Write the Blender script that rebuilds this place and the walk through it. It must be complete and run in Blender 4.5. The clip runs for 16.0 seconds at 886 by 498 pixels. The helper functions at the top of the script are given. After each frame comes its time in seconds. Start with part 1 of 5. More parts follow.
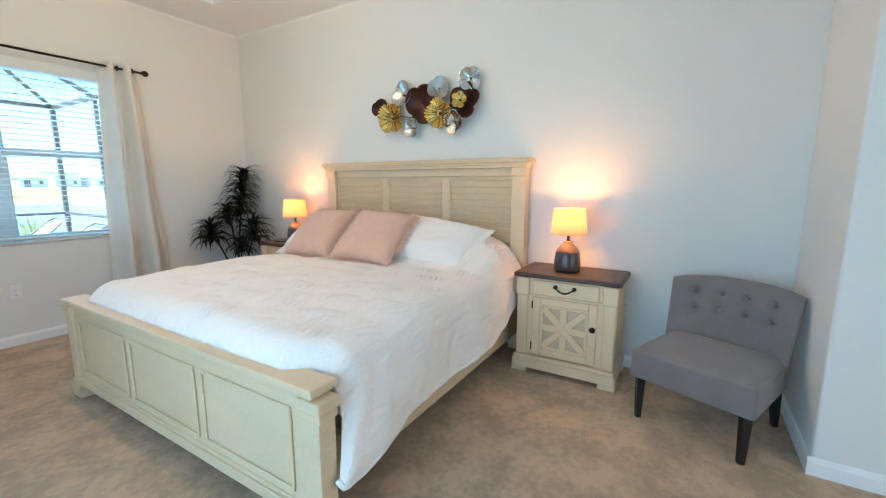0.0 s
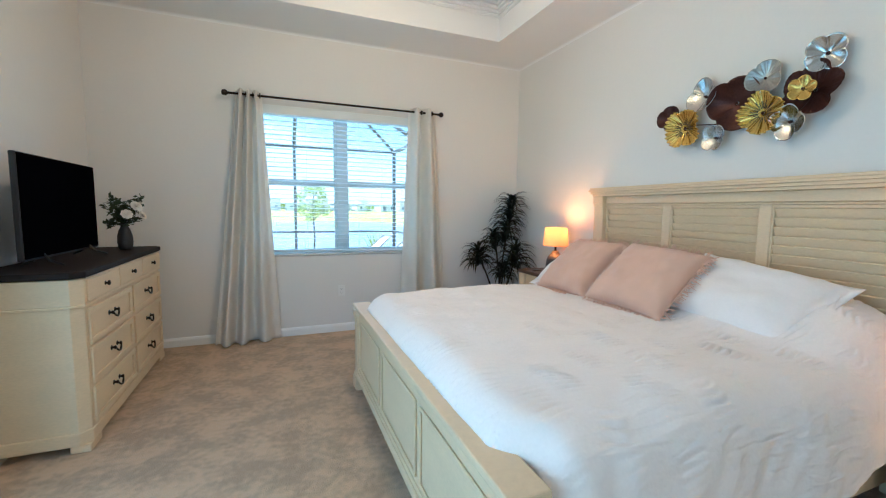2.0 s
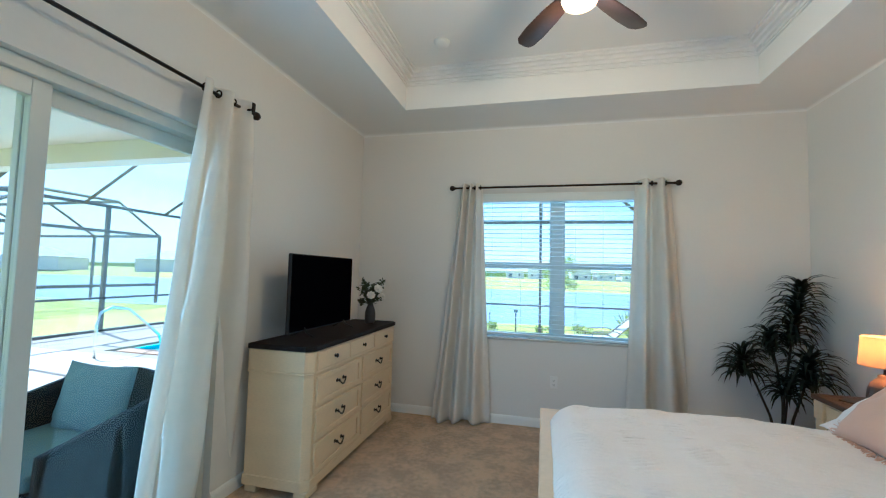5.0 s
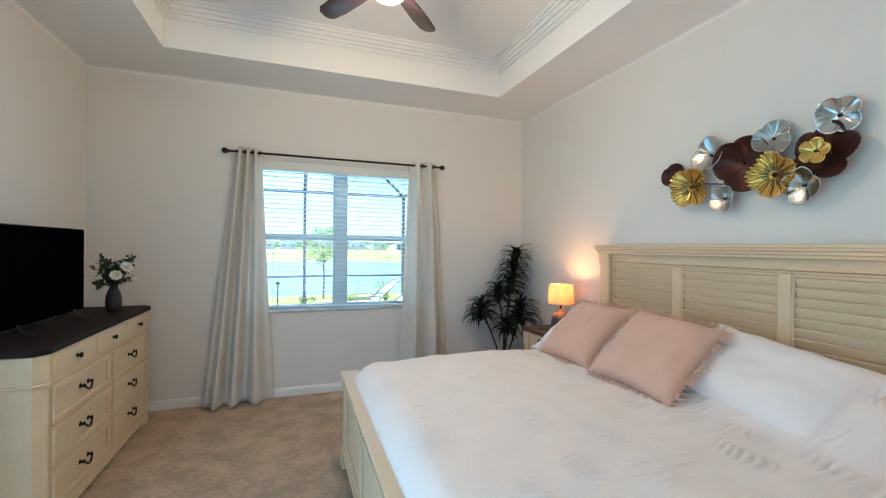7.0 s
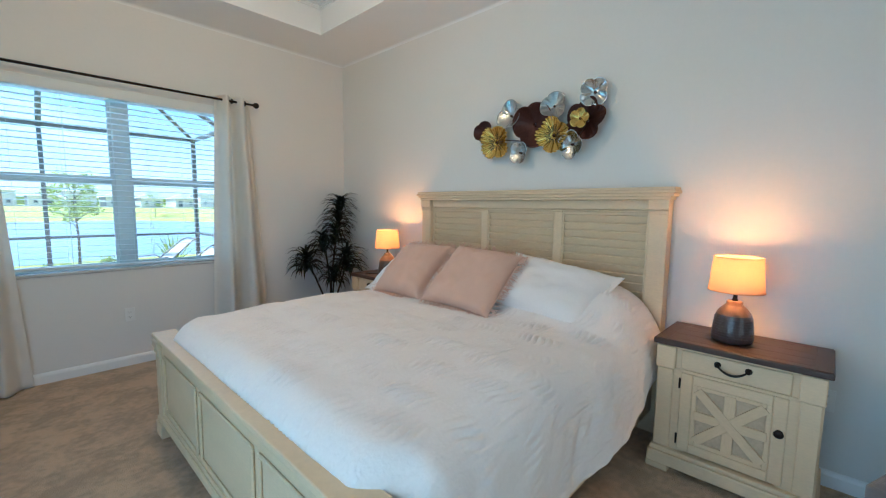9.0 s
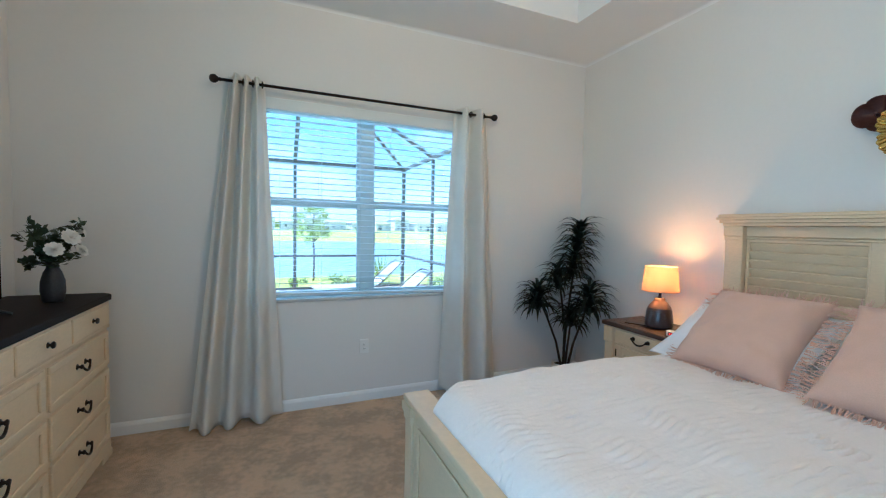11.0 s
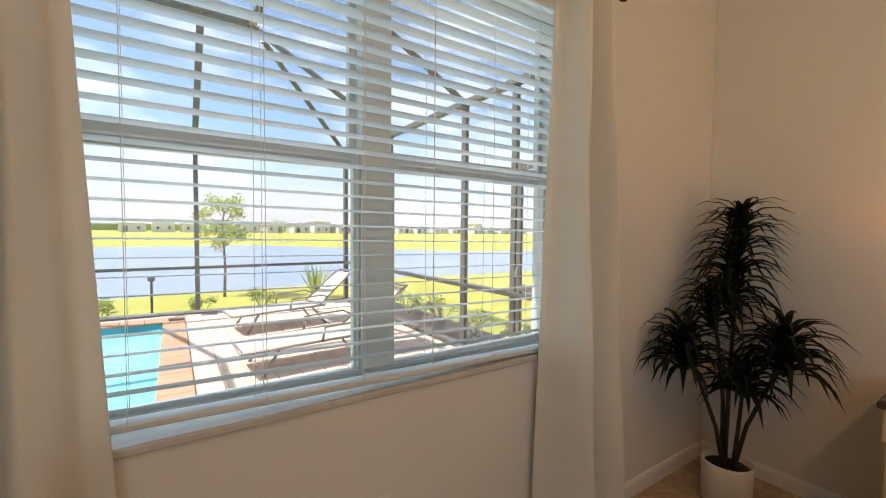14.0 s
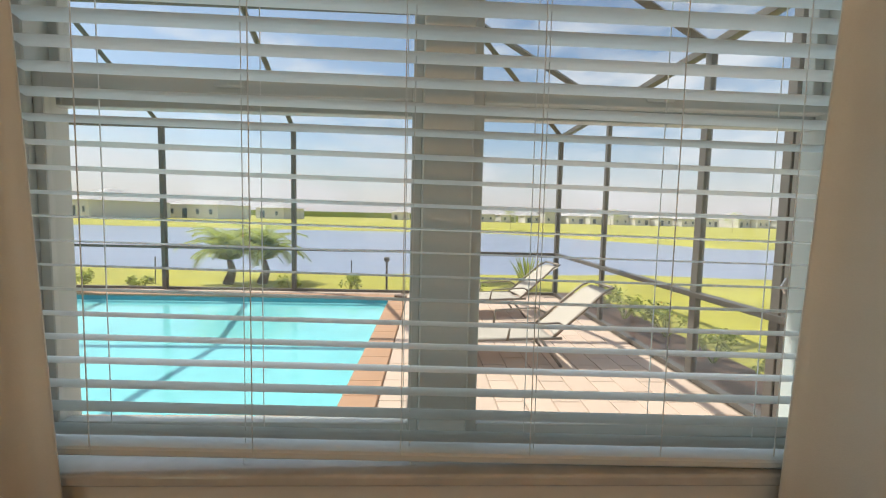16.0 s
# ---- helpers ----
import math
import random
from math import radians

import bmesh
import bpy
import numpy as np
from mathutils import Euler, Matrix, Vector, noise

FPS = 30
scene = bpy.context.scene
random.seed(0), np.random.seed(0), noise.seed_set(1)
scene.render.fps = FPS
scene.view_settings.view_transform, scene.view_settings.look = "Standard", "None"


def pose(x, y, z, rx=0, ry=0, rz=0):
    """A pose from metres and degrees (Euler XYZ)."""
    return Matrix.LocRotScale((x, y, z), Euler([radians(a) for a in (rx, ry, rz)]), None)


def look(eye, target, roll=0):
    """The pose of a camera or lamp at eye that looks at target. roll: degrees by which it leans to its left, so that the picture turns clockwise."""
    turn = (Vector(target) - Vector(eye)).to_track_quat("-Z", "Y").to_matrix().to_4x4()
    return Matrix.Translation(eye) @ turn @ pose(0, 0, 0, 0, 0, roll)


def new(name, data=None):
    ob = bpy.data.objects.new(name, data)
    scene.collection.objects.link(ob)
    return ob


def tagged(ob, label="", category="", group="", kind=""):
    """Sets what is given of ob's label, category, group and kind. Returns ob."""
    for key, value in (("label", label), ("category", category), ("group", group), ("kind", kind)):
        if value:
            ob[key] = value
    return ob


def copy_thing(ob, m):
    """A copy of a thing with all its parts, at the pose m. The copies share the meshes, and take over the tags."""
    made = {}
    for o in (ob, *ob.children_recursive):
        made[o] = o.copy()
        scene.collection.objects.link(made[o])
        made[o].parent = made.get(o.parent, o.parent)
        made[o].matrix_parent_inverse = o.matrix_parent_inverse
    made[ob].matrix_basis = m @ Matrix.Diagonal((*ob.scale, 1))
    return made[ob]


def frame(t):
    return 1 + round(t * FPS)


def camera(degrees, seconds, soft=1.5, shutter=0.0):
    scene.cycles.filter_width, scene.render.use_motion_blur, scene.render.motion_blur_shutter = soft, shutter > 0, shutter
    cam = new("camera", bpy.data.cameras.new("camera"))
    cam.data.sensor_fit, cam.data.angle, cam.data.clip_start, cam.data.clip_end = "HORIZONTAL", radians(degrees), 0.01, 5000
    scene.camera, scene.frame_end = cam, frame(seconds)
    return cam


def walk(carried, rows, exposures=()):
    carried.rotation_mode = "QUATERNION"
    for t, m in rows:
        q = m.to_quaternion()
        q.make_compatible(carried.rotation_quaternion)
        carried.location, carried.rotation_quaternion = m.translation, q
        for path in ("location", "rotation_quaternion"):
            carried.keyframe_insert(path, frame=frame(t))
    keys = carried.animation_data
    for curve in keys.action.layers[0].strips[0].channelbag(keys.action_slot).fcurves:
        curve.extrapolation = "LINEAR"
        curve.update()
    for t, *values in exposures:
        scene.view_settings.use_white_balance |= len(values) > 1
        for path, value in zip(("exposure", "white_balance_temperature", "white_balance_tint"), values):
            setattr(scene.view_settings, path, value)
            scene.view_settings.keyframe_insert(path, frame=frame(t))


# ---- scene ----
cam = camera(94.7, 16.0, soft=1.15)
PATH = [
    (0, (-3.303, -4.714, 1.337), (-1.609, -3.699, 1.022), 0.1),
    (0.5, (-3.216, -4.608, 1.339), (-1.612, -3.432, 1.13), 0.7),
    (1, (-3.085, -4.551, 1.348), (-1.763, -3.058, 1.194), 2.3),
    (1.5, (-3.006, -4.529, 1.351), (-1.921, -2.861, 1.147), 2.0),
    (2, (-2.924, -4.448, 1.333), (-2.18, -2.602, 1.14), 0.7),
    (2.5, (-2.801, -4.331, 1.392), (-2.493, -2.361, 1.242), 0.0),
    (3, (-2.672, -4.261, 1.361), (-2.974, -2.29, 1.202), 1.0),
    (3.2, (-2.62, -4.238, 1.372), (-3.173, -2.324, 1.2), 0.9),
    (5.3, (-2.42, -4.243, 1.508), (-2.622, -2.259, 1.667), 1.7),
    (5.5, (-2.434, -4.25, 1.518), (-2.477, -2.258, 1.697), 2.0),
    (6, (-2.446, -4.276, 1.52), (-2.217, -2.296, 1.691), 1.3),
    (6.5, (-2.645, -4.299, 1.518), (-2.151, -2.363, 1.594), 0.2),
    (7, (-2.736, -4.352, 1.507), (-2.055, -2.472, 1.497), 0.6),
    (7.5, (-2.763, -4.403, 1.503), (-1.857, -2.621, 1.451), 1.0),
    (8, (-2.861, -4.384, 1.467), (-1.664, -2.782, 1.408), -0.0),
    (8.5, (-2.949, -4.339, 1.435), (-1.547, -2.919, 1.302), -0.1),
    (9, (-2.951, -4.338, 1.406), (-1.509, -2.967, 1.2), 0.7),
    (9.5, (-2.987, -4.237, 1.404), (-1.62, -2.79, 1.207), 1.7),
    (10, (-2.968, -3.977, 1.413), (-2.047, -2.204, 1.305), 2.4),
    (10.2, (-2.965, -3.85, 1.417), (-2.228, -1.993, 1.326), 2.0),
    (12.3, (-3.074, -2.188, 1.373), (-2.111, -0.439, 1.244), -1.3),
    (12.5, (-3.076, -2.037, 1.367), (-2.052, -0.323, 1.243), -1.0),
    (13, (-3.072, -1.701, 1.363), (-1.951, -0.047, 1.258), -1.3),
    (13.5, (-2.937, -1.401, 1.358), (-1.836, 0.267, 1.277), 0.4),
    (14, (-2.852, -1.170, 1.358), (-1.748, 0.494, 1.270), 0.5),
    (14.5, (-2.825, -1.050, 1.349), (-1.820, 0.673, 1.213), 0.1),
    (15, (-2.636, -0.999, 1.350), (-1.880, 0.845, 1.174), 0.5),
    (15.5, (-2.481, -0.826, 1.36), (-1.923, 1.087, 1.199), 0.6),
    (16, (-2.320, -0.758, 1.348), (-2.247, 1.236, 1.196), 1.3),
]
GAP = [
    (4.2, (-2.46, -4.22, 1.45), (-3.40, -2.46, 1.46), 1.2),
]
EXPOSURES = [
    (0, 1.65, 4350, -4), (1.0, 1.4, 4250, -4), (2.2, 1.5, 4200, -4), (3.2, 1.38, 4100, -4), (5.3, 1.15, 4080, -8), (7.0, 1.4, 4300, -3), (8.0, 1.3, 4250, -3), (9.0, 1.12, 4200, -5), (10.2, 1.25, 3950, -6), (13.0, 1.2, 4100, -6), (13.5, 1.0, 4800, 1), (14.0, 0.75, 6100, 9), (14.5, 0.5, 6700, 12), (15.2, 0.36, 6200, 9), (16.0, 0.18, 6450, 7),
]
walk(cam, [(t, look(eye, target, roll)) for t, eye, target, roll in sorted(PATH + GAP)], EXPOSURES)

# ---- world, sun, exposure ----
world = bpy.data.worlds.new("world")
scene.world = world
world.use_nodes = True
wn = world.node_tree
sky = wn.nodes.new("ShaderNodeTexSky")
sky.sky_type = "NISHITA"
sky.sun_disc = False
sky.sun_elevation = radians(58)
sky.sun_rotation = radians(-68)
sky.air_density, sky.dust_density, sky.ozone_density = 1.0, 1.5, 1.0
# soft clouds mixed into the sky
wcoord = wn.nodes.new("ShaderNodeTexCoord")
wmap = wn.nodes.new("ShaderNodeMapping")
wmap.inputs["Scale"].default_value = (1.4, 1.4, 5.0)
wnoise = wn.nodes.new("ShaderNodeTexNoise")
wnoise.inputs["Scale"].default_value = 2.2
wnoise.inputs["Detail"].default_value = 7
wnoise.inputs["Roughness"].default_value = 0.62
wramp = wn.nodes.new("ShaderNodeValToRGB")
wramp.color_ramp.elements[0].position, wramp.color_ramp.elements[1].position = 0.46, 0.72
wmix = wn.nodes.new("ShaderNodeMix")
wmix.data_type = "RGBA"
wmix.inputs[7].default_value = (6.3, 6.3, 6.6, 1)
wn.links.new(wcoord.outputs["Generated"], wmap.inputs["Vector"])
wn.links.new(wmap.outputs["Vector"], wnoise.inputs["Vector"])
wn.links.new(wnoise.outputs["Fac"], wramp.inputs["Fac"])
wn.links.new(wramp.outputs["Color"], wmix.inputs[0])
wn.links.new(sky.outputs["Color"], wmix.inputs[6])
wbg = wn.nodes["Background"]
wbg.inputs["Strength"].default_value = 0.15
# pale haze towards the horizon
wsep = wn.nodes.new("ShaderNodeSeparateXYZ")
whaze = wn.nodes.new("ShaderNodeMapRange")
whaze.inputs["From Min"].default_value, whaze.inputs["From Max"].default_value = 0.0, 0.22
whaze.inputs["To Min"].default_value, whaze.inputs["To Max"].default_value = 0.72, 0.0
whaze.interpolation_type = "SMOOTHSTEP"
wpale = wn.nodes.new("ShaderNodeMix")
wpale.data_type = "RGBA"
wpale.inputs[7].default_value = (5.5, 5.05, 5.35, 1)
wn.links.new(wcoord.outputs["Generated"], wsep.inputs[0])
wn.links.new(wsep.outputs["Z"], whaze.inputs["Value"])
wn.links.new(whaze.outputs["Result"], wpale.inputs[0])
wn.links.new(wmix.outputs[2], wpale.inputs[6])
wn.links.new(wpale.outputs[2], wbg.inputs["Color"])

sun_data = bpy.data.lights.new("sun", "SUN")
sun_data.energy, sun_data.angle, sun_data.color = 5.0, radians(0.53), (1, 0.95, 0.88)
sun = new("sun", sun_data)
sun_dir = Vector((math.sin(radians(-68)) * math.cos(radians(58)), math.cos(radians(-68)) * math.cos(radians(58)), math.sin(radians(58))))
sun.matrix_world = look(sun_dir * 50, (0, 0, 0))


def area_light(name, eye, target, w, h, watts, color):
    d = bpy.data.lights.new(name, "AREA")
    d.shape, d.size, d.size_y, d.energy, d.color = "RECTANGLE", w, h, watts, color
    ob = new(name, d)
    ob.matrix_world = look(eye, target)
    return ob


def point_light(name, place, watts, color, radius):
    d = bpy.data.lights.new(name, "POINT")
    d.energy, d.color, d.shadow_soft_size = watts, color, radius
    ob = new(name, d)
    ob.location = place
    return ob


# area lamps added for skylight at window and door; bulbs of the lamps that stand in the room
area_light("window_daylight", (-2.283, 0.083, 1.59), (-2.283, -3, 1.59), 1.62, 1.44, 2.6, (0.74, 0.90, 1.0))
area_light("door_daylight", (-4.40, -3.5, 1.2), (-1, -3.5, 1.0), 2.5, 2.1, 12.0, (0.66, 0.89, 1.0))
# warm fill lamp added in the unseen hall, no known source there
area_light("hall_fill", (-2.6, -7.2, 1.15), (-2.6, -3, 0.75), 2.0, 1.8, 7.6, (1.0, 0.79, 0.58))
point_light("fan_bulb", (-2.25, -2.07, 2.905), 21, (1.0, 0.55, 0.235), 0.07)
point_light("bulb_south", (-0.40, -4.005, 1.105), 8, (1.0, 0.36, 0.08), 0.05)
point_light("bulb_north", (-0.40, -1.15, 1.105), 8, (1.0, 0.36, 0.08), 0.05)


# ---- materials ----
def mat(name, col, rough=0.5, metal=0.0, var=0.08, scale=6.0, fine=90.0, bump=0.0, bscale=120.0, sheen=0.0, rand=0.0, stretch=(1, 1, 1), trans=0.0, coat=0.0, lo=0.6, hi=1.4, fw=1.0):
    m = bpy.data.materials.new(name)
    m.use_nodes = True
    nt = m.node_tree
    b = nt.nodes["Principled BSDF"]
    tc = nt.nodes.new("ShaderNodeTexCoord")
    mp = nt.nodes.new("ShaderNodeMapping")
    mp.inputs["Scale"].default_value = stretch
    nt.links.new(tc.outputs["Object"], mp.inputs["Vector"])
    n1 = nt.nodes.new("ShaderNodeTexNoise")
    n1.inputs["Scale"].default_value = scale
    n1.inputs["Detail"].default_value = 5
    n2 = nt.nodes.new("ShaderNodeTexNoise")
    n2.inputs["Scale"].default_value = fine
    n2.inputs["Detail"].default_value = 3
    for n in (n1, n2):
        nt.links.new(mp.outputs["Vector"], n.inputs["Vector"])
    add = nt.nodes.new("ShaderNodeMath")
    add.operation = "ADD"
    mad = nt.nodes.new("ShaderNodeMath")
    mad.operation = "MULTIPLY_ADD"
    mad.inputs[1].default_value, mad.inputs[2].default_value = fw, 0.5 - 0.5 * fw
    nt.links.new(n2.outputs["Fac"], mad.inputs[0])
    nt.links.new(n1.outputs["Fac"], add.inputs[0])
    nt.links.new(mad.outputs[0], add.inputs[1])
    last = add.outputs[0]
    if rand:
        oi = nt.nodes.new("ShaderNodeObjectInfo")
        mul = nt.nodes.new("ShaderNodeMath")
        mul.operation = "MULTIPLY_ADD"
        mul.inputs[1].default_value = rand
        nt.links.new(oi.outputs["Random"], mul.inputs[0])
        nt.links.new(last, mul.inputs[2])
        last = mul.outputs[0]
    ramp = nt.nodes.new("ShaderNodeMapRange")
    ramp.inputs["From Min"].default_value, ramp.inputs["From Max"].default_value = lo, hi + rand
    ramp.inputs["To Min"].default_value, ramp.inputs["To Max"].default_value = 1 - var, 1 + var
    nt.links.new(last, ramp.inputs["Value"])
    mul = nt.nodes.new("ShaderNodeVectorMath")
    mul.operation = "SCALE"
    mul.inputs[0].default_value = col
    nt.links.new(ramp.outputs["Result"], mul.inputs["Scale"])
    nt.links.new(mul.outputs["Vector"], b.inputs["Base Color"])
    b.inputs["Roughness"].default_value, b.inputs["Metallic"].default_value = rough, metal
    b.inputs["Sheen Weight"].default_value = sheen
    b.inputs["Transmission Weight"].default_value = trans
    b.inputs["Coat Weight"].default_value = coat
    if bump:
        n3 = nt.nodes.new("ShaderNodeTexNoise")
        n3.inputs["Scale"].default_value = bscale
        n3.inputs["Detail"].default_value = 4
        nt.links.new(mp.outputs["Vector"], n3.inputs["Vector"])
        bp = nt.nodes.new("ShaderNodeBump")
        bp.inputs["Strength"].default_value = bump
        bp.inputs["Distance"].default_value = 0.01
        nt.links.new(n3.outputs["Fac"], bp.inputs["Height"])
        nt.links.new(bp.outputs["Normal"], b.inputs["Normal"])
    return m


def glow(name, col, strength):
    m = mat(name, col, 0.5, var=0.02)
    b = m.node_tree.nodes["Principled BSDF"]
    b.inputs["Emission Color"].default_value = (*col, 1)
    b.inputs["Emission Strength"].default_value = strength
    return m


wall_paint = mat("wall_paint", (0.76, 0.74, 0.70), 0.75, var=0.015, scale=1.2, fine=40, bump=0.08, bscale=160)
ceiling_paint = mat("ceiling_paint", (0.86, 0.855, 0.83), 0.85, var=0.015, scale=1.5, bump=0.10, bscale=110)
trim_white = mat("trim_white", (0.84, 0.84, 0.82), 0.35, var=0.02, scale=4)
carpet = mat("carpet", (0.555, 0.395, 0.24), 0.95, var=0.19, scale=5.0, fine=26, bump=1.0, bscale=190, sheen=0.2, lo=0.88, hi=1.12, fw=0.55)
cream_paint = mat("cream_paint", (0.72, 0.57, 0.355), 0.48, var=0.07, scale=3, fine=45, bump=0.06, bscale=60, stretch=(1, 1, 3))
antique_panel = mat("antique_panel", (0.56, 0.44, 0.29), 0.55, var=0.16, scale=7, fine=60, bump=0.1, bscale=70)
dark_wood = mat("dark_wood", (0.066, 0.038, 0.024), 0.42, rand=0.4, var=0.42, scale=5, fine=60, bump=0.08, bscale=60, stretch=(1, 7, 7))
black_top = mat("black_top", (0.014, 0.010, 0.009), 0.62, var=0.35, scale=5, fine=60, bump=0.06, bscale=60, stretch=(1, 7, 7))
bronze = mat("bronze", (0.020, 0.014, 0.012), 0.38, 0.7, var=0.2)
white_cotton = mat("white_cotton", (0.92, 0.85, 0.785), 0.85, var=0.03, scale=5, bump=0.25, bscale=60, sheen=0.2)
sham_cotton = mat("sham_cotton", (0.89, 0.83, 0.775), 0.8, var=0.025, scale=5, bump=0.15, bscale=45, sheen=0.2)
pink_linen = mat("pink_linen", (0.68, 0.44, 0.31), 0.9, var=0.08, scale=7, fine=250, bump=0.3, bscale=320, sheen=0.25)
curtain_linen = mat("curtain_linen", (0.90, 0.87, 0.81), 0.85, var=0.05, scale=5, fine=300, bump=0.25, bscale=380, sheen=0.15, stretch=(1, 1, 2.5))
grey_fabric = mat("grey_fabric", (0.205, 0.178, 0.168), 0.95, var=0.16, scale=9, fine=320, bump=0.35, bscale=420, sheen=0.3)
black_top.node_tree.nodes["Principled BSDF"].inputs["Specular IOR Level"].default_value = 0.18
black_wood = mat("black_wood", (0.009, 0.008, 0.008), 0.4, var=0.3)
tv_screen = mat("tv_screen", (0.002, 0.002, 0.003), 0.35, var=0.02)
tv_screen.node_tree.nodes["Principled BSDF"].inputs["Specular IOR Level"].default_value = 0.0
tv_plastic = mat("tv_plastic", (0.012, 0.012, 0.013), 0.4, var=0.1)
leaf_dark = mat("leaf_dark", (0.008, 0.013, 0.008), 0.55, var=0.4, scale=9)
leaf_dark.node_tree.nodes["Principled BSDF"].inputs["Specular IOR Level"].default_value = 0.2
stem_dark = mat("stem_dark", (0.035, 0.026, 0.018), 0.8, var=0.3, bump=0.3, bscale=70)
soil = mat("soil", (0.03, 0.022, 0.016), 1.0, var=0.4, bump=1, bscale=90)
pot_white = mat("pot_white", (0.72, 0.68, 0.62), 0.45, var=0.04, bump=0.06, bscale=40)
gold = mat("gold", (0.60, 0.42, 0.10), 0.20, 1.0, var=0.18, scale=14, bump=0.12, bscale=50)
silver = mat("silver", (0.50, 0.52, 0.52), 0.22, 1.0, var=0.15, scale=14, bump=0.12, bscale=50)
pewter = mat("pewter", (0.36, 0.37, 0.36), 0.34, 1.0, var=0.2, scale=14, bump=0.12, bscale=50)
copper_dark = mat("copper_dark", (0.060, 0.024, 0.018), 0.42, 0.75, var=0.35, scale=12, bump=0.15, bscale=60)
ceramic_dark = mat("ceramic_dark", (0.062, 0.042, 0.040), 0.28, var=0.3, scale=8, coat=0.4)
ceramic_tan = mat("ceramic_tan", (0.17, 0.10, 0.062), 0.3, var=0.2, scale=8, coat=0.4)
outlet_white = mat("outlet_white", (0.82, 0.81, 0.78), 0.3, var=0.01)
slot_dark = mat("slot_dark", (0.02, 0.02, 0.02), 0.6)
blind_white = mat("blind_white", (0.80, 0.82, 0.80), 0.42, var=0.02, scale=3)
cord_white = mat("cord_white", (0.75, 0.76, 0.74), 0.7)
vinyl_white = mat("vinyl_white", (0.62, 0.64, 0.61), 0.35, var=0.02)
sill_marble = mat("sill_marble", (0.58, 0.57, 0.54), 0.07, var=0.12, scale=6, fine=25)
fan_dark = mat("fan_dark", (0.045, 0.020, 0.014), 0.38, var=0.3, scale=5, stretch=(1, 6, 6))
fan_blade = mat("fan_blade", (0.050, 0.028, 0.022), 0.32, var=0.3, scale=5, fine=50)
vase_grey = mat("vase_grey", (0.035, 0.034, 0.036), 0.5, var=0.3, bump=0.2, bscale=60)
petal_white = mat("petal_white", (0.80, 0.76, 0.68), 0.6, var=0.06, scale=30)
leaf_grey = mat("leaf_grey", (0.028, 0.050, 0.024), 0.55, var=0.35, scale=20)
lampshade_cloth = mat("lampshade_cloth", (0.60, 0.42, 0.24), 0.9, var=0.05, fine=300, bump=0.2, bscale=400)
fan_glass = glow("fan_glass", (1.0, 0.56, 0.22), 2.2)
led_red = glow("led_red", (1.0, 0.05, 0.03), 1.2)


def shade_material(m):
    """Cloth that lets a lamp's light through."""
    nt = m.node_tree
    b = nt.nodes["Principled BSDF"]
    out = nt.nodes["Material Output"]
    tl = nt.nodes.new("ShaderNodeBsdfTranslucent")
    tl.inputs["Color"].default_value = (0.62, 0.34, 0.13, 1)
    mx = nt.nodes.new("ShaderNodeMixShader")
    mx.inputs[0].default_value = 0.26
    nt.links.new(b.outputs[0], mx.inputs[1])
    nt.links.new(tl.outputs[0], mx.inputs[2])
    nt.links.new(mx.outputs[0], out.inputs["Surface"])


shade_material(lampshade_cloth)


def thin_cloth(m, fac, col):
    nt = m.node_tree
    b = nt.nodes["Principled BSDF"]
    tl = nt.nodes.new("ShaderNodeBsdfTranslucent")
    tl.inputs["Color"].default_value = (*col, 1)
    mx = nt.nodes.new("ShaderNodeMixShader")
    mx.inputs[0].default_value = fac
    nt.links.new(b.outputs[0], mx.inputs[1])
    nt.links.new(tl.outputs[0], mx.inputs[2])
    nt.links.new(mx.outputs[0], nt.nodes["Material Output"].inputs["Surface"])


thin_cloth(curtain_linen, 0.34, (0.88, 0.83, 0.74))
thin_cloth(blind_white, 0.12, (0.76, 0.82, 0.82))


def crinkle(m):
    """Short gathered pleats along x, in patches."""
    nt = m.node_tree
    b = nt.nodes["Principled BSDF"]
    tc = nt.nodes.new("ShaderNodeTexCoord")
    heights = []
    for scale, detail in (((3.4, 36.0, 26.0), 1.0), ((2.6, 4.6, 4.6), 2.0)):
        mp = nt.nodes.new("ShaderNodeMapping")
        mp.inputs["Scale"].default_value = scale
        n = nt.nodes.new("ShaderNodeTexNoise")
        n.inputs["Scale"].default_value = 1.0
        n.inputs["Detail"].default_value = detail
        n.inputs["Distortion"].default_value = 0.6
        nt.links.new(tc.outputs["Object"], mp.inputs["Vector"])
        nt.links.new(mp.outputs["Vector"], n.inputs["Vector"])
        heights.append(n.outputs["Fac"])
    mask = nt.nodes.new("ShaderNodeMapRange")
    mask.inputs["From Min"].default_value, mask.inputs["From Max"].default_value = 0.44, 0.62
    mask.inputs["To Min"].default_value = 0.18
    nt.links.new(heights[1], mask.inputs["Value"])
    mul = nt.nodes.new("ShaderNodeMath")
    mul.operation = "MULTIPLY"
    nt.links.new(heights[0], mul.inputs[0])
    nt.links.new(mask.outputs["Result"], mul.inputs[1])
    bp = nt.nodes.new("ShaderNodeBump")
    bp.inputs["Strength"].default_value = 1.0
    bp.inputs["Distance"].default_value = 0.012
    nt.links.new(mul.outputs[0], bp.inputs["Height"])
    old = [n for n in nt.nodes if n.type == "BUMP" and n != bp][0]
    nt.links.new(old.outputs["Normal"], bp.inputs["Normal"])
    nt.links.new(bp.outputs["Normal"], b.inputs["Normal"])


crinkle(white_cotton)


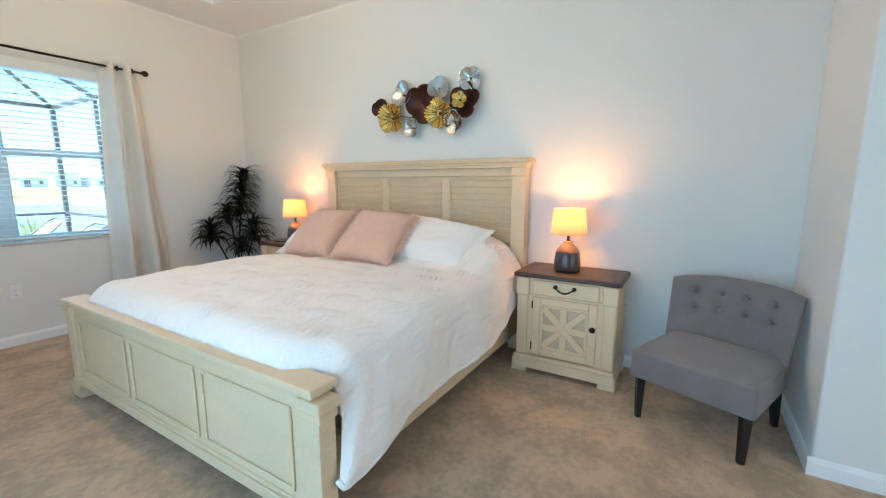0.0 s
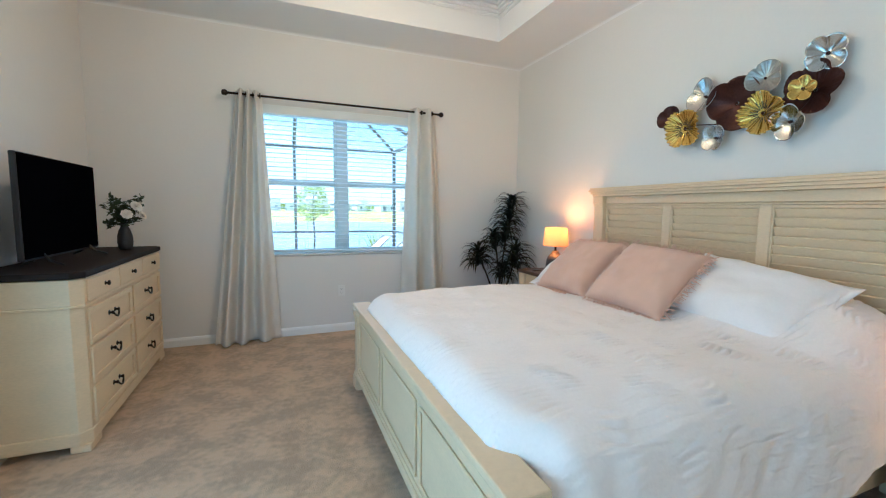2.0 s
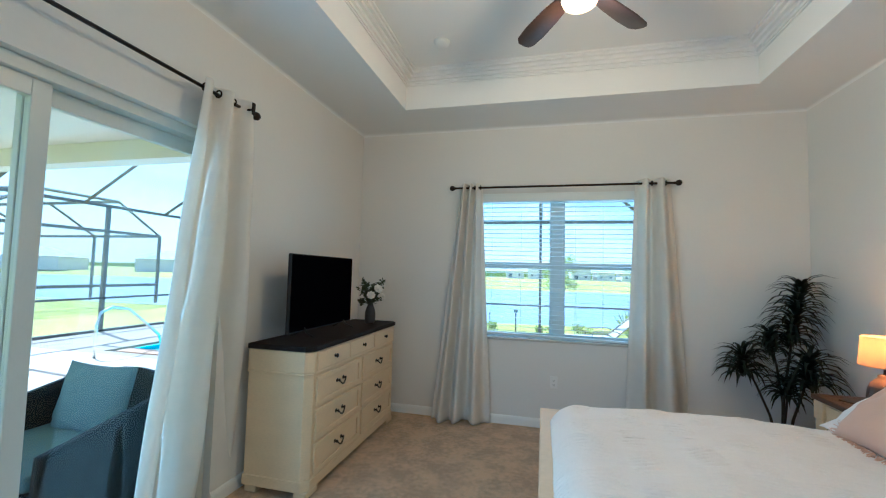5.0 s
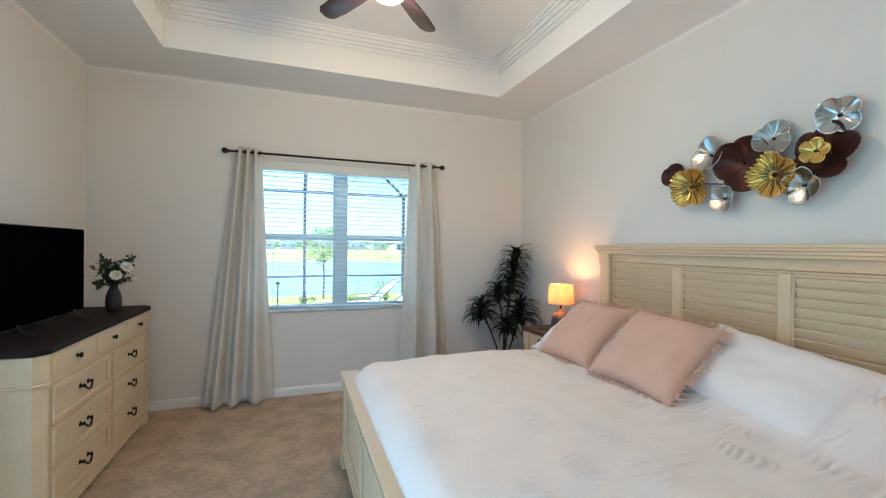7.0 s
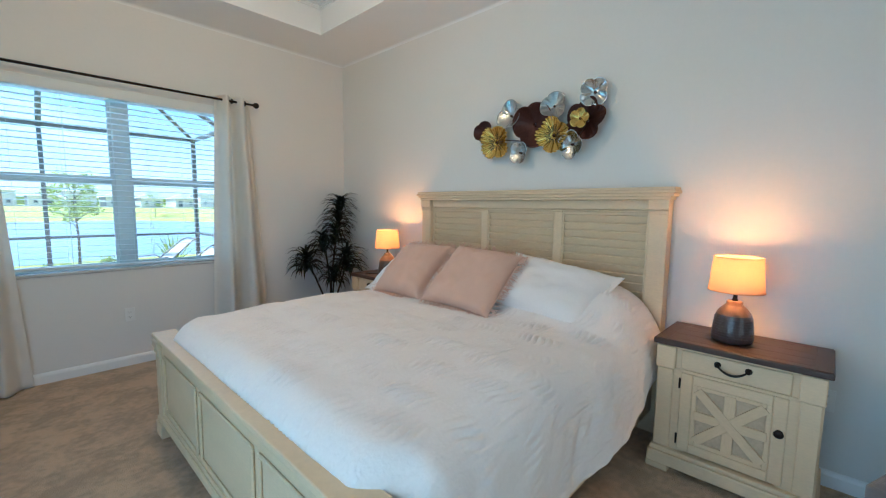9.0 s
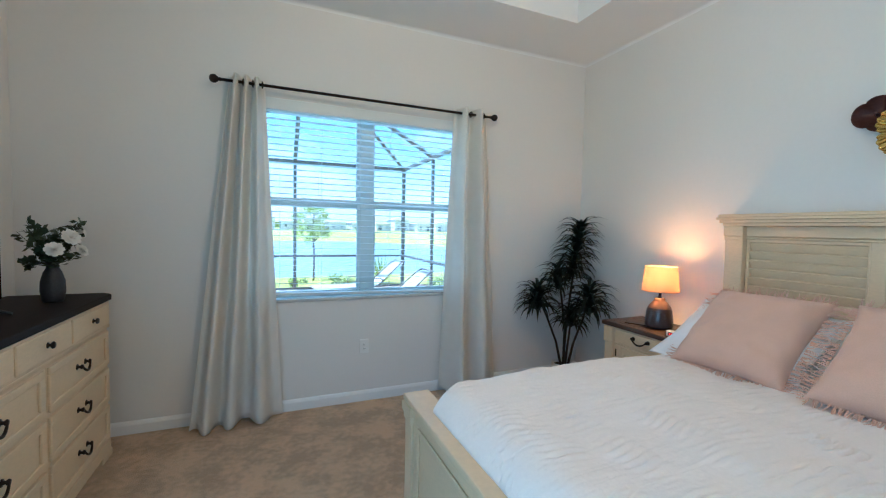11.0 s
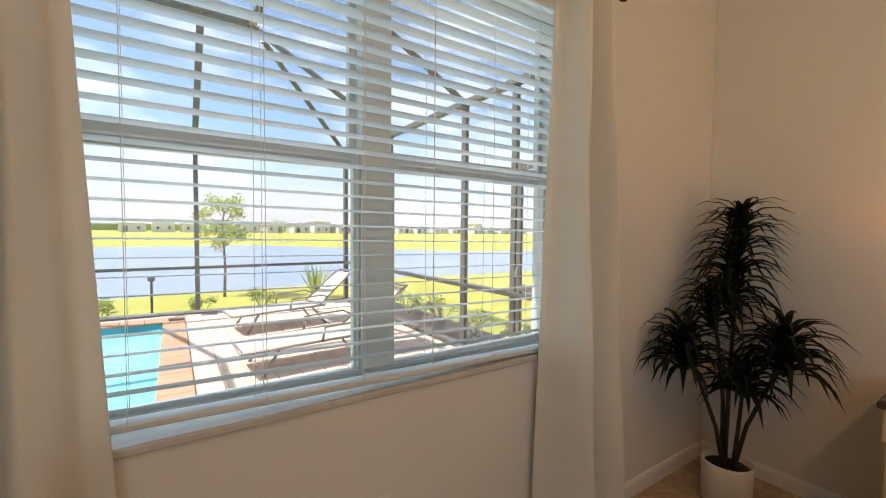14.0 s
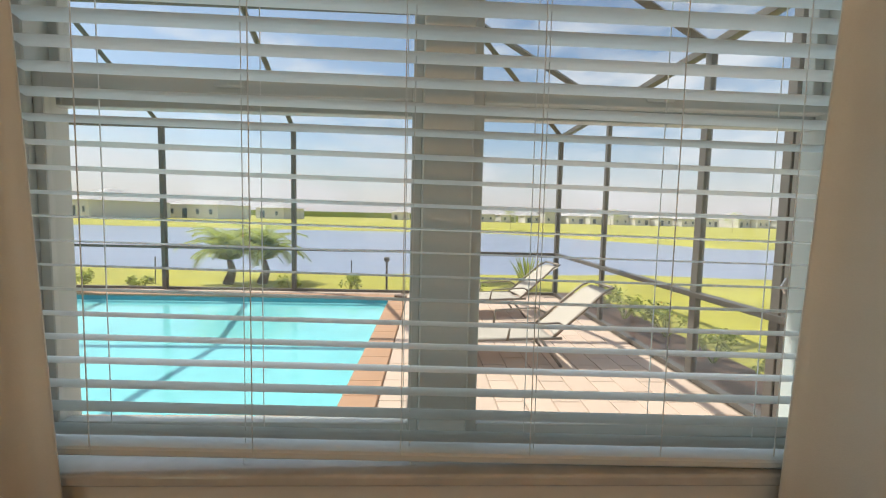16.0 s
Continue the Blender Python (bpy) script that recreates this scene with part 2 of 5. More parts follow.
def glass_material(name, tint):
    m = bpy.data.materials.new(name)
    m.use_nodes = True
    nt = m.node_tree
    g = nt.nodes.new("ShaderNodeBsdfGlossy")
    g.inputs["Roughness"].default_value = 0.01
    t = nt.nodes.new("ShaderNodeBsdfTransparent")
    t.inputs["Color"].default_value = (*tint, 1)
    mx = nt.nodes.new("ShaderNodeMixShader")
    mx.inputs[0].default_value = 0.035
    nt.links.new(t.outputs[0], mx.inputs[1])
    nt.links.new(g.outputs[0], mx.inputs[2])
    nt.links.new(mx.outputs[0], nt.nodes["Material Output"].inputs["Surface"])
    return m


glass = glass_material("glass", (0.965, 0.975, 0.97))


# ---- mesh helpers ----
def part(name, bm, material, parent=None, label="", smooth=False):
    me = bpy.data.meshes.new(name)
    bm.to_mesh(me)
    bm.free()
    me.materials.append(material)
    if smooth:
        me.polygons.foreach_set("use_smooth", [True] * len(me.polygons))
    ob = new(name, me)
    if parent:
        ob.parent = parent
    if label:
        ob["label"] = label
    return ob


def again(ob, x=0, y=0, z=0, rx=0, ry=0, rz=0):
    """The same part once more, moved within its thing."""
    o = ob.copy()
    scene.collection.objects.link(o)
    o.matrix_local = pose(x, y, z, rx, ry, rz) @ ob.matrix_local
    return o


def thing(name, x, y, z, rz=0, label="", category="", group=""):
    e = new(name)
    e.empty_display_size = 0.1
    e.matrix_basis = pose(x, y, z, 0, 0, rz)
    return tagged(e, label, category, group)


def structure(ob, label="", category=""):
    return tagged(ob, label, category, "", "structure")


def boxes(*rows, bevel=0.0, seg=1):
    """A mesh of boxes x0, x1, y0, y1, z0, z1."""
    bm = bmesh.new()
    for x0, x1, y0, y1, z0, z1 in rows:
        bmesh.ops.create_cube(bm, size=1, matrix=Matrix.Translation(((x0 + x1) / 2, (y0 + y1) / 2, (z0 + z1) / 2)) @ Matrix.Diagonal((abs(x1 - x0), abs(y1 - y0), abs(z1 - z0), 1)))
    if bevel:
        bmesh.ops.bevel(bm, geom=bm.edges[:], offset=bevel, segments=seg, affect="EDGES", profile=0.5)
    return bm


def lathe(profile, seg=32, bm=None, m=None):
    """A turned shape from rows of (radius, height)."""
    bm = bm or bmesh.new()
    rings = []
    for r, z in profile:
        if r < 1e-5:
            rings.append([bm.verts.new((0, 0, z))])
        else:
            rings.append([bm.verts.new((r * math.cos(2 * math.pi * i / seg), r * math.sin(2 * math.pi * i / seg), z)) for i in range(seg)])
    for a, b in zip(rings, rings[1:]):
        for i in range(seg):
            j = (i + 1) % seg
            f = [a[i % len(a)], a[j % len(a)], b[j % len(b)], b[i % len(b)]]
            f = list(dict.fromkeys(f))
            if len(f) > 2:
                bm.faces.new(f)
    if m is not None:
        bmesh.ops.transform(bm, matrix=m, verts=[v for ring in rings for v in ring])
    bmesh.ops.recalc_face_normals(bm, faces=bm.faces[:])
    return bm


def tube(points, radii, seg=8, bm=None):
    """A round bar along points."""
    bm = bm or bmesh.new()
    pts = [Vector(p) for p in points]
    if not hasattr(radii, "__len__"):
        radii = [radii] * len(pts)
    rings = []
    for i, p in enumerate(pts):
        d = (pts[min(i + 1, len(pts) - 1)] - pts[max(i - 1, 0)]).normalized()
        up = Vector((0, 0, 1)) if abs(d.z) < 0.9 else Vector((1, 0, 0))
        a = d.cross(up).normalized()
        b = d.cross(a)
        rings.append([bm.verts.new(p + radii[i] * (a * math.cos(2 * math.pi * k / seg) + b * math.sin(2 * math.pi * k / seg))) for k in range(seg)])
    for r0, r1 in zip(rings, rings[1:]):
        for k in range(seg):
            bm.faces.new((r0[k], r0[(k + 1) % seg], r1[(k + 1) % seg], r1[k]))
    bm.faces.new(rings[0][::-1])
    bm.faces.new(rings[-1])
    bmesh.ops.recalc_face_normals(bm, faces=bm.faces[:])
    return bm


def sheet(nu, nv, fn, bm=None, closed=False):
    """A grid of points fn(u, v), u and v from 0 to 1."""
    bm = bm or bmesh.new()
    rows = [[bm.verts.new(fn(i / nu, j / nv)) for i in range(nu + (0 if closed else 1))] for j in range(nv + 1)]
    n = len(rows[0])
    for a, b in zip(rows, rows[1:]):
        for i in range(n if closed else n - 1):
            bm.faces.new((a[i], a[(i + 1) % n], b[(i + 1) % n], b[i]))
    return bm


def prism(outline, z0, z1, bevel=0.0):
    """An outline in x, y raised from z0 to z1."""
    bm = bmesh.new()
    lo = [bm.verts.new((x, y, z0)) for x, y in outline]
    hi = [bm.verts.new((x, y, z1)) for x, y in outline]
    n = len(lo)
    bm.faces.new(lo[::-1])
    bm.faces.new(hi)
    for i in range(n):
        bm.faces.new((lo[i], lo[(i + 1) % n], hi[(i + 1) % n], hi[i]))
    bmesh.ops.recalc_face_normals(bm, faces=bm.faces[:])
    if bevel:
        bmesh.ops.bevel(bm, geom=bm.edges[:], offset=bevel, segments=2, affect="EDGES", profile=0.5)
    return bm


# ---- the room ----
XW, XE, YN, YS = -4.43, -0.15, 0.0, -5.30   # inner faces of the walls
ZS, ZC = 3.04, 3.39                          # soffit and tray ceiling
WX0, WX1, WZ0, WZ1 = -3.14, -1.425, 0.845, 2.33  # window opening
DY0, DY1, DZ1 = -4.90, -2.02, 2.33           # sliding door opening
TX0, TX1, TY0, TY1 = -3.715, -0.79, -4.70, -0.62  # tray

floor = structure(part("floor", boxes((XW - 0.16, XE + 0.2, -7.6, YN + 0.2, -0.12, 0.0)), carpet), "mottled beige cut-pile carpet over the whole bedroom", "carpet")
wall_north = structure(part("wall_north", boxes((XW - 0.2, WX0, YN, YN + 0.2, 0, 3.5), (WX1, XE + 0.2, YN, YN + 0.2, 0, 3.5), (WX0, WX1, YN, YN + 0.2, 0, WZ0 - 0.012), (WX0, WX1, YN, YN + 0.2, WZ1, 3.5)), wall_paint), "off-white painted wall with a window", "wall")
wall_east = structure(part("wall_east", boxes((XE, XE + 0.2, -7.6, YN - 0.001, 0, 3.5)), wall_paint), "off-white painted wall behind the bed", "wall")
wall_west = structure(part("wall_west", boxes((XW - 0.2, XW, DY1, YN - 0.001, 0, 3.5), (XW - 0.2, XW, -7.6, DY0, 0, 3.5), (XW - 0.2, XW, DY0, DY1, DZ1, 3.5)), wall_paint), "off-white painted wall with a sliding glass door", "wall")
wall_south = structure(part("wall_south", boxes((-0.94, XE - 0.001, -7.6, YS, 0, 3.5), bevel=0.012, seg=2), wall_paint), "off-white wall return with a rounded corner", "wall")
wall_hall = structure(part("wall_hall", boxes((XW - 0.2, -0.941, -7.8, -7.6, 0, 3.5)), wall_paint), "plain off-white wall behind the walk", "wall")
ceiling = structure(part("ceiling", boxes((XW, TX0, -7.6, YN, ZS, 3.55), (TX1, XE, -7.6, YN, ZS, 3.55), (TX0, TX1, TY1, YN, ZS, 3.55), (TX0, TX1, -7.6, TY0, ZS, 3.55), (TX0, TX1, TY0, TY1, ZC, 3.55)), ceiling_paint), "white tray ceiling with a dropped border", "ceiling")


def crown(name, depth_steps, x0, x1, y0, y1, z1):
    """Stepped moulding round the inside of a rectangle, hanging from z1."""
    rows = []
    z = z1
    for out, h in depth_steps:
        rows += [(x0, x1, y1 - out, y1, z - h, z), (x0, x1, y0, y0 + out, z - h, z), (x0, x0 + out, y0 + out, y1 - out, z - h, z), (x1 - out, x1, y0 + out, y1 - out, z - h, z)]
        z -= h
    return part(name, boxes(*rows), trim_white)


structure(crown("trim_crown", ((0.115, 0.018), (0.098, 0.022), (0.070, 0.026), (0.042, 0.026), (0.022, 0.020), (0.012, 0.012)), TX0, TX1, TY0, TY1, ZC), "white stepped crown moulding inside the tray", "moulding")


def cove(r=0.022):
    """Quarter-round strip added in the corner between the soffit and the walls to catch a bright streak."""
    bm = bmesh.new()
    for x0, y0, x1, y1, nx, ny in ((XE, YN, XE, YS, -1, 0), (XW, YN, XW, -7.6, 1, 0), (XW, YN, XE, YN, 0, -1)):
        def fn(u, v):
            a = radians(90 * v)
            o, d = r * (1 - math.sin(a)), r * (1 - math.cos(a))
            return (x0 + (x1 - x0) * u + nx * o, y0 + (y1 - y0) * u + ny * o, ZS - d)
        sheet(1, 6, fn, bm)
    bmesh.ops.recalc_face_normals(bm, faces=bm.faces[:])
    return bm


# shape added for the streak of light along the corner
structure(part("trim_cove", cove(), trim_white, smooth=True), "white strip added to catch a light streak where walls meet the ceiling", "trim")


def baseboard(rows):
    bm = bmesh.new()
    for x0, y0, x1, y1, nx, ny in rows:
        a, b = Vector((x0, y0, 0)), Vector((x1, y1, 0))
        n = Vector((nx, ny, 0))
        prof = ((0, 0), (0.015, 0), (0.015, 0.062), (0.010, 0.078), (0.004, 0.086), (0, 0.086))
        ra = [bm.verts.new(a + n * o + Vector((0, 0, z))) for o, z in prof]
        rb = [bm.verts.new(b + n * o + Vector((0, 0, z))) for o, z in prof]
        for i in range(len(prof)):
            j = (i + 1) % len(prof)
            bm.faces.new((ra[i], ra[j], rb[j], rb[i]))
        bm.faces.new(ra)
        bm.faces.new(rb[::-1])
    bmesh.ops.recalc_face_normals(bm, faces=bm.faces[:])
    return bm


structure(part("baseboard", baseboard(((XW, YN, XE, YN, 0, -1), (XE, YN, XE, YS, -1, 0), (XE, YS, -0.94, YS, 0, 1), (-0.94, YS + 0.015, -0.94, -7.6, -1, 0), (XW, YN, XW, DY1, 1, 0), (XW, DY0, XW, -7.6, 1, 0))), trim_white), "white moulded baseboard along the walls", "baseboard")

# window: frame, sashes, mullion, panes, sill
window = structure(new("window_1"), "white double single-hung window with a marble sill", "window")
WM = -2.283
fw, sw = 0.024, 0.022
part("window_frame", boxes((WX0, WX0 + fw, 0.09, 0.19, WZ0, WZ1), (WX1 - fw, WX1, 0.09, 0.19, WZ0, WZ1), (WX0 + fw, WX1 - fw, 0.09, 0.19, WZ1 - fw, WZ1), (WX0 + fw, WX1 - fw, 0.09, 0.19, WZ0, WZ0 + fw), bevel=0.003), vinyl_white, window)
part("mullion", boxes((WM - 0.053, WM + 0.053, 0.085, 0.195, WZ0 + fw, WZ1 - fw), bevel=0.004), vinyl_white, window)
for x0, x1 in ((WX0 + fw, WM - 0.053), (WM + 0.053, WX1 - fw)):
    for z0, z1, y in ((WZ0 + fw, 1.625, 0.105), (1.565, WZ1 - fw, 0.145)):
        sash = part("sash", boxes((x0, x0 + sw, y, y + 0.03, z0, z1), (x1 - sw, x1, y, y + 0.03, z0, z1), (x0 + sw, x1 - sw, y, y + 0.03, z1 - 0.036, z1), (x0 + sw, x1 - sw, y, y + 0.03, z0, z0 + 0.030), bevel=0.002), vinyl_white, window)
        pane = part("pane", boxes((x0 + sw, x1 - sw, y + 0.012, y + 0.016, z0 + 0.030, z1 - 0.036)), glass, sash)
        pane.visible_shadow = False
    part("latch", boxes(((x0 + x1) / 2 - 0.03, (x0 + x1) / 2 + 0.03, 0.095, 0.105, 1.600, 1.618), bevel=0.003), vinyl_white, window)
part("window_sill", boxes((WX0 - 0.03, WX1 + 0.03, -0.014, 0.088, WZ0 - 0.012, WZ0 + 0.012), bevel=0.006, seg=3), sill_marble, window)

# sliding door
door = structure(new("door_1"), "white three-panel sliding glass door to the lanai", "door")
part("door_frame", boxes((XW - 0.19, XW - 0.05, DY0, DY0 + 0.05, 0, DZ1), (XW - 0.19, XW - 0.05, DY1 - 0.05, DY1, 0, DZ1), (XW - 0.19, XW - 0.05, DY0 + 0.05, DY1 - 0.05, DZ1 - 0.06, DZ1), bevel=0.003), vinyl_white, door)
part("track", boxes((XW - 0.19, XW - 0.02, DY0 + 0.05, DY1 - 0.05, 0.0, 0.025), (XW - 0.10, XW - 0.09, DY0 + 0.05, DY1 - 0.05, 0.025, 0.04), (XW - 0.15, XW - 0.14, DY0 + 0.05, DY1 - 0.05, 0.025, 0.04)), vinyl_white, door)
for y0, y1, x in ((-4.85, -3.90, XW - 0.17), (-3.98, -2.955, XW - 0.12), (-3.03, -2.07, XW - 0.17)):
    panel = part("door_panel", boxes((x, x + 0.04, y0, y0 + 0.075, 0.03, 2.27), (x, x + 0.04, y1 - 0.075, y1, 0.03, 2.27), (x, x + 0.04, y0 + 0.075, y1 - 0.075, 2.19, 2.27), (x, x + 0.04, y0 + 0.075, y1 - 0.075, 0.03, 0.12), bevel=0.003), vinyl_white, door)
    pane = part("pane", boxes((x + 0.018, x + 0.022, y0 + 0.075, y1 - 0.075, 0.12, 2.19)), glass, panel)
    pane.visible_shadow = False


# ---- blind ----
def make_blind():
    b = thing("window_blind", -2.285, 0.024, 0.872, 0, "white faux-wood venetian blind with open slats", "blind")
    half = 0.790
    part("headrail", boxes((-half, half, -0.03, 0.03, 1.40, 1.455), (-half - 0.004, half + 0.004, -0.045, -0.032, 1.375, 1.457), bevel=0.003), blind_white, b)
    slat = None
    n = 30
    for i in range(n):
        z = 0.0440 + i * 0.0455
        if slat is None:
            bm = sheet(1, 4, lambda u, v: ((u * 2 - 1) * half, (v - 0.5) * 0.050, 0.0016 - 0.0032 * (2 * v - 1) ** 2))
            bmesh.ops.solidify(bm, geom=bm.faces[:], thickness=0.0028)
            slat = part("slat", bm, blind_white, b)
            slat.matrix_local = pose(0, 0, z, -5, 1.1, 0)
        else:
            o = slat.copy()
            scene.collection.objects.link(o)
            o.matrix_local = pose(0, 0, z, -5 + 1.2 * math.sin(i * 1.7), 1.1 * (1 - i / n) + 0.04 * math.sin(i * 2.3), 0)
    part("bottom_rail", boxes((-half, half, -0.026, 0.026, 0.0, 0.018), bevel=0.004), blind_white, b).matrix_local = pose(0, 0, 0.002, 0, 1.1, 0)
    for x in (-0.66, -0.36, -0.08, 0.17, 0.43, 0.66):
        part("ladder_cord", boxes((x - 0.0008, x + 0.0008, -0.0285, -0.027, 0.018, 1.40), (x - 0.0008, x + 0.0008, 0.027, 0.0285, 0.018, 1.40)), cord_white, b)
    for x in (-0.385, -0.065, 0.185):
        part("lift_cord", tube(((x, 0, 1.40), (x + 0.001, 0, 0.7), (x, 0, 0.018), (x + 0.004, -0.02, -0.004), (x + 0.015, -0.034, 0.006)), 0.0009, 5), cord_white, b)
    return b


make_blind()


# ---- curtains and rods ----
def make_curtain(top0, top1, bot0, bot1, folds, z0, z1, pull, seed, edge):
    """A hanging panel along local x from top0 to top1, flaring to bot0..bot1; local y is out of the wall. edge: where the panel is tucked back."""
    rnd = random.Random(seed)
    ph = [rnd.uniform(0, 6.28) for _ in range(5)]

    def fn(u, v):
        w = u + 0.035 * math.sin(2 * math.pi * u + ph[0]) * (1 - v)
        e = (1 - v)
        x = (top0 + (top1 - top0) * w) * (1 - e) + (bot0 + (bot1 - bot0) * w) * e
        k = math.sin(2 * math.pi * folds * u + ph[1] * 0.2)
        soft = math.copysign(abs(k) ** 0.8, k)
        amp = 0.044 + 0.034 * e + 0.010 * math.sin(3 * e + ph[2])
        y = soft * amp + pull * e ** 2 * (u if pull > 0 else 1 - u) + 0.012 * e * math.sin(9 * u + ph[3]) + 0.006 * math.sin(14 * e + 7 * u + ph[4])
        tuck = math.exp(-((u - edge) / 0.13) ** 2)
        y = y * (1 - tuck) + 0.052 * tuck
        return (x, y, z0 + (z1 - z0) * v - (0.012 * math.sin(11 * u + ph[3]) if v < 0.02 else 0))
    bm = sheet(96, 60, fn)
    return bm


def add_curtain(name, x, y, rz, label, top, bot, folds, z1, pull, seed, edge=9):
    c = thing(name, x, y, 0.0, rz, label, "curtain", "curtains")
    cloth = part("cloth", make_curtain(*top, *bot, folds, 0.015, z1, pull, seed, edge), curtain_linen, c, smooth=True)
    s = cloth.modifiers.new("thick", "SOLIDIFY")
    s.thickness = 0.003
    return c


def eyelets(c, xs, z):
    for x in xs:
        pts = [(x, 0.021 * math.cos(2 * math.pi * k / 16), z + 0.021 * math.sin(2 * math.pi * k / 16)) for k in range(17)]
        part("eyelet", tube(pts, 0.005, 6), bronze, c, "dark metal grommet")


def make_rod(name, x, y, z, rz, a, b, label):
    r = thing(name, x, y, z, rz, label, "curtain rod")
    part("rod", tube(((a + 0.03, 0, 0), (b - 0.03, 0, 0)), 0.0105, 14), bronze, r, smooth=True)
    ball = [(0.0105, 0), (0.013, 0.004), (0.013, 0.010), (0.009, 0.014), (0.018, 0.020), (0.0265, 0.032), (0.0285, 0.045), (0.024, 0.060), (0.012, 0.069), (0, 0.071)]
    for xx, turn in ((a + 0.03, -90), (b - 0.03, 90)):
        part("finial", lathe(ball, 18, None, pose(xx, 0, 0, 0, turn, 0)), bronze, r, smooth=True)
    for xx in (a + 0.12, b - 0.12):
        part("bracket", boxes((xx - 0.006, xx + 0.006, 0.0, 0.085, -0.020, -0.008), (xx - 0.014, xx + 0.014, 0.082, 0.0905, -0.05, 0.03), bevel=0.002), bronze, r)
    return r


make_rod("curtain_rod", 0, -0.092, 2.383, 0, -3.345, -1.225, "dark bronze curtain rod with ball finials above the window")
cl = add_curtain("curtain", 0, -0.092, 0, "off-white linen curtain hanging to the carpet beside the window", (-3.265, -3.045), (-3.53, -2.945), 3.4, 2.425, -0.10, 3, 1)
eyelets(cl, (-3.235, -3.18, -3.12, -3.06), 2.383)
cr = add_curtain("curtain", 0, -0.092, 0, "off-white linen curtain hanging to the carpet beside the plant", (-1.575, -1.275), (-1.690, -1.13), 2.2, 2.425, -0.17, 8, 0)
eyelets(cr, (-1.50, -1.44, -1.38, -1.32), 2.383)
make_rod("curtain_rod", XW + 0.092, 0, 2.53, -90, 1.905, 5.25, "dark bronze curtain rod with ball finials above the sliding door")
cs = add_curtain("curtain", XW + 0.105, 0, -90, "off-white linen curtain drawn aside at the sliding door", (1.985, 2.36), (1.78, 2.68), 2.3, 2.575, -0.26, 12)
eyelets(cs, (2.02, 2.12, 2.24, 2.34), 2.53)


# ---- bed ----
BY = -2.563


def make_bed():
    b = thing("bed", 0, BY, 0, 0, "cream painted king bed with louvred headboard and panelled footboard", "bed")
    h = 1.065
    # headboard
    hb = part("headboard", boxes((-0.188, -0.178, -h + 0.11, h - 0.11, 0.35, 1.465)), cream_paint, b)
    for s in (-1, 1):
        part("post", boxes((-0.258, -0.165, s * (h - 0.055) - 0.055, s * (h - 0.055) + 0.055, 0, 1.465), bevel=0.004), cream_paint, hb)
    for z0, z1 in ((1.40, 1.465), (0.35, 0.55)):
        part("rail", boxes((-0.228, -0.188, -h + 0.11, h - 0.11, z0, z1), bevel=0.004), cream_paint, hb)
    crown_rows = ((-0.272, -0.160, -h - 0.012, h + 0.012, 1.465, 1.485), (-0.284, -0.160, -h - 0.028, h + 0.028, 1.485, 1.505), (-0.296, -0.160, -h - 0.042, h + 0.042, 1.505, 1.522), (-0.288, -0.160, -h - 0.034, h + 0.034, 1.522, 1.540))
    part("crown", boxes(*crown_rows, bevel=0.004, seg=2), cream_paint, hb)
    part("frieze", boxes((-0.232, -0.185, -h + 0.11, h - 0.11, 1.385, 1.397), bevel=0.003), cream_paint, hb)
    for s in (-1, 1):
        y = s * (h - 0.055)
        part("capital", boxes((-0.270, -0.258, y - 0.060, y + 0.060, 1.40, 1.465), (-0.264, -0.258, y - 0.057, y + 0.057, 1.375, 1.40), bevel=0.004), cream_paint, hb)
    for y in (-0.335, 0.335):
        part("stile", boxes((-0.230, -0.185, y - 0.033, y + 0.033, 0.55, 1.385), bevel=0.004), cream_paint, hb)
    spans = ((-h + 0.125, -0.372), (-0.298, 0.298), (0.372, h - 0.125))
    for y0, y1 in spans:
        part("panel_frame", boxes((-0.222, -0.19, y0 - 0.012, y0 + 0.006, 0.55, 1.384), (-0.222, -0.19, y1 - 0.006, y1 + 0.012, 0.55, 1.384), (-0.222, -0.19, y0, y1, 1.366, 1.384), bevel=0.002), cream_paint, hb)
        for i in range(15):
            z = 0.58 + i * 0.054
            bm = boxes((-0.006, 0.006, y0 + 0.006, y1 - 0.006, -0.030, 0.030), bevel=0.002)
            o = part("louver", bm, cream_paint, hb)
            o.matrix_local = pose(-0.204, 0, z, 0, -25, 0)
    # footboard
    fb = part("footboard", boxes((-2.40, -2.345, -1.06, 1.06, 0.10, 0.575), bevel=0.004), cream_paint, b)
    for name, row in (("cap", (-2.432, -2.305, -1.105, 1.105, 0.612, 0.640)), ("upper_moulding", (-2.420, -2.318, -1.092, 1.092, 0.595, 0.612)), ("lower_moulding", (-2.408, -2.330, -1.078, 1.078, 0.575, 0.595))):
        part(name, boxes(row, bevel=0.006, seg=2), cream_paint, fb)
    for s in (-1, 1):
        part("post", boxes((-2.415, -2.335, s * 1.075 - 0.045, s * 1.075 + 0.045, 0.0, 0.578), (-2.428, -2.325, s * 1.08 - 0.06, s * 1.08 + 0.06, 0.0, 0.085), (-2.421, -2.330, s * 1.078 - 0.052, s * 1.078 + 0.052, 0.085, 0.115), bevel=0.005, seg=2), cream_paint, fb)
        part("corbel", boxes((-2.428, -2.325, s * 1.08 - 0.058, s * 1.08 + 0.058, 0.55, 0.595), (-2.421, -2.330, s * 1.08 - 0.052, s * 1.08 + 0.052, 0.515, 0.55), bevel=0.006, seg=2), cream_paint, fb)
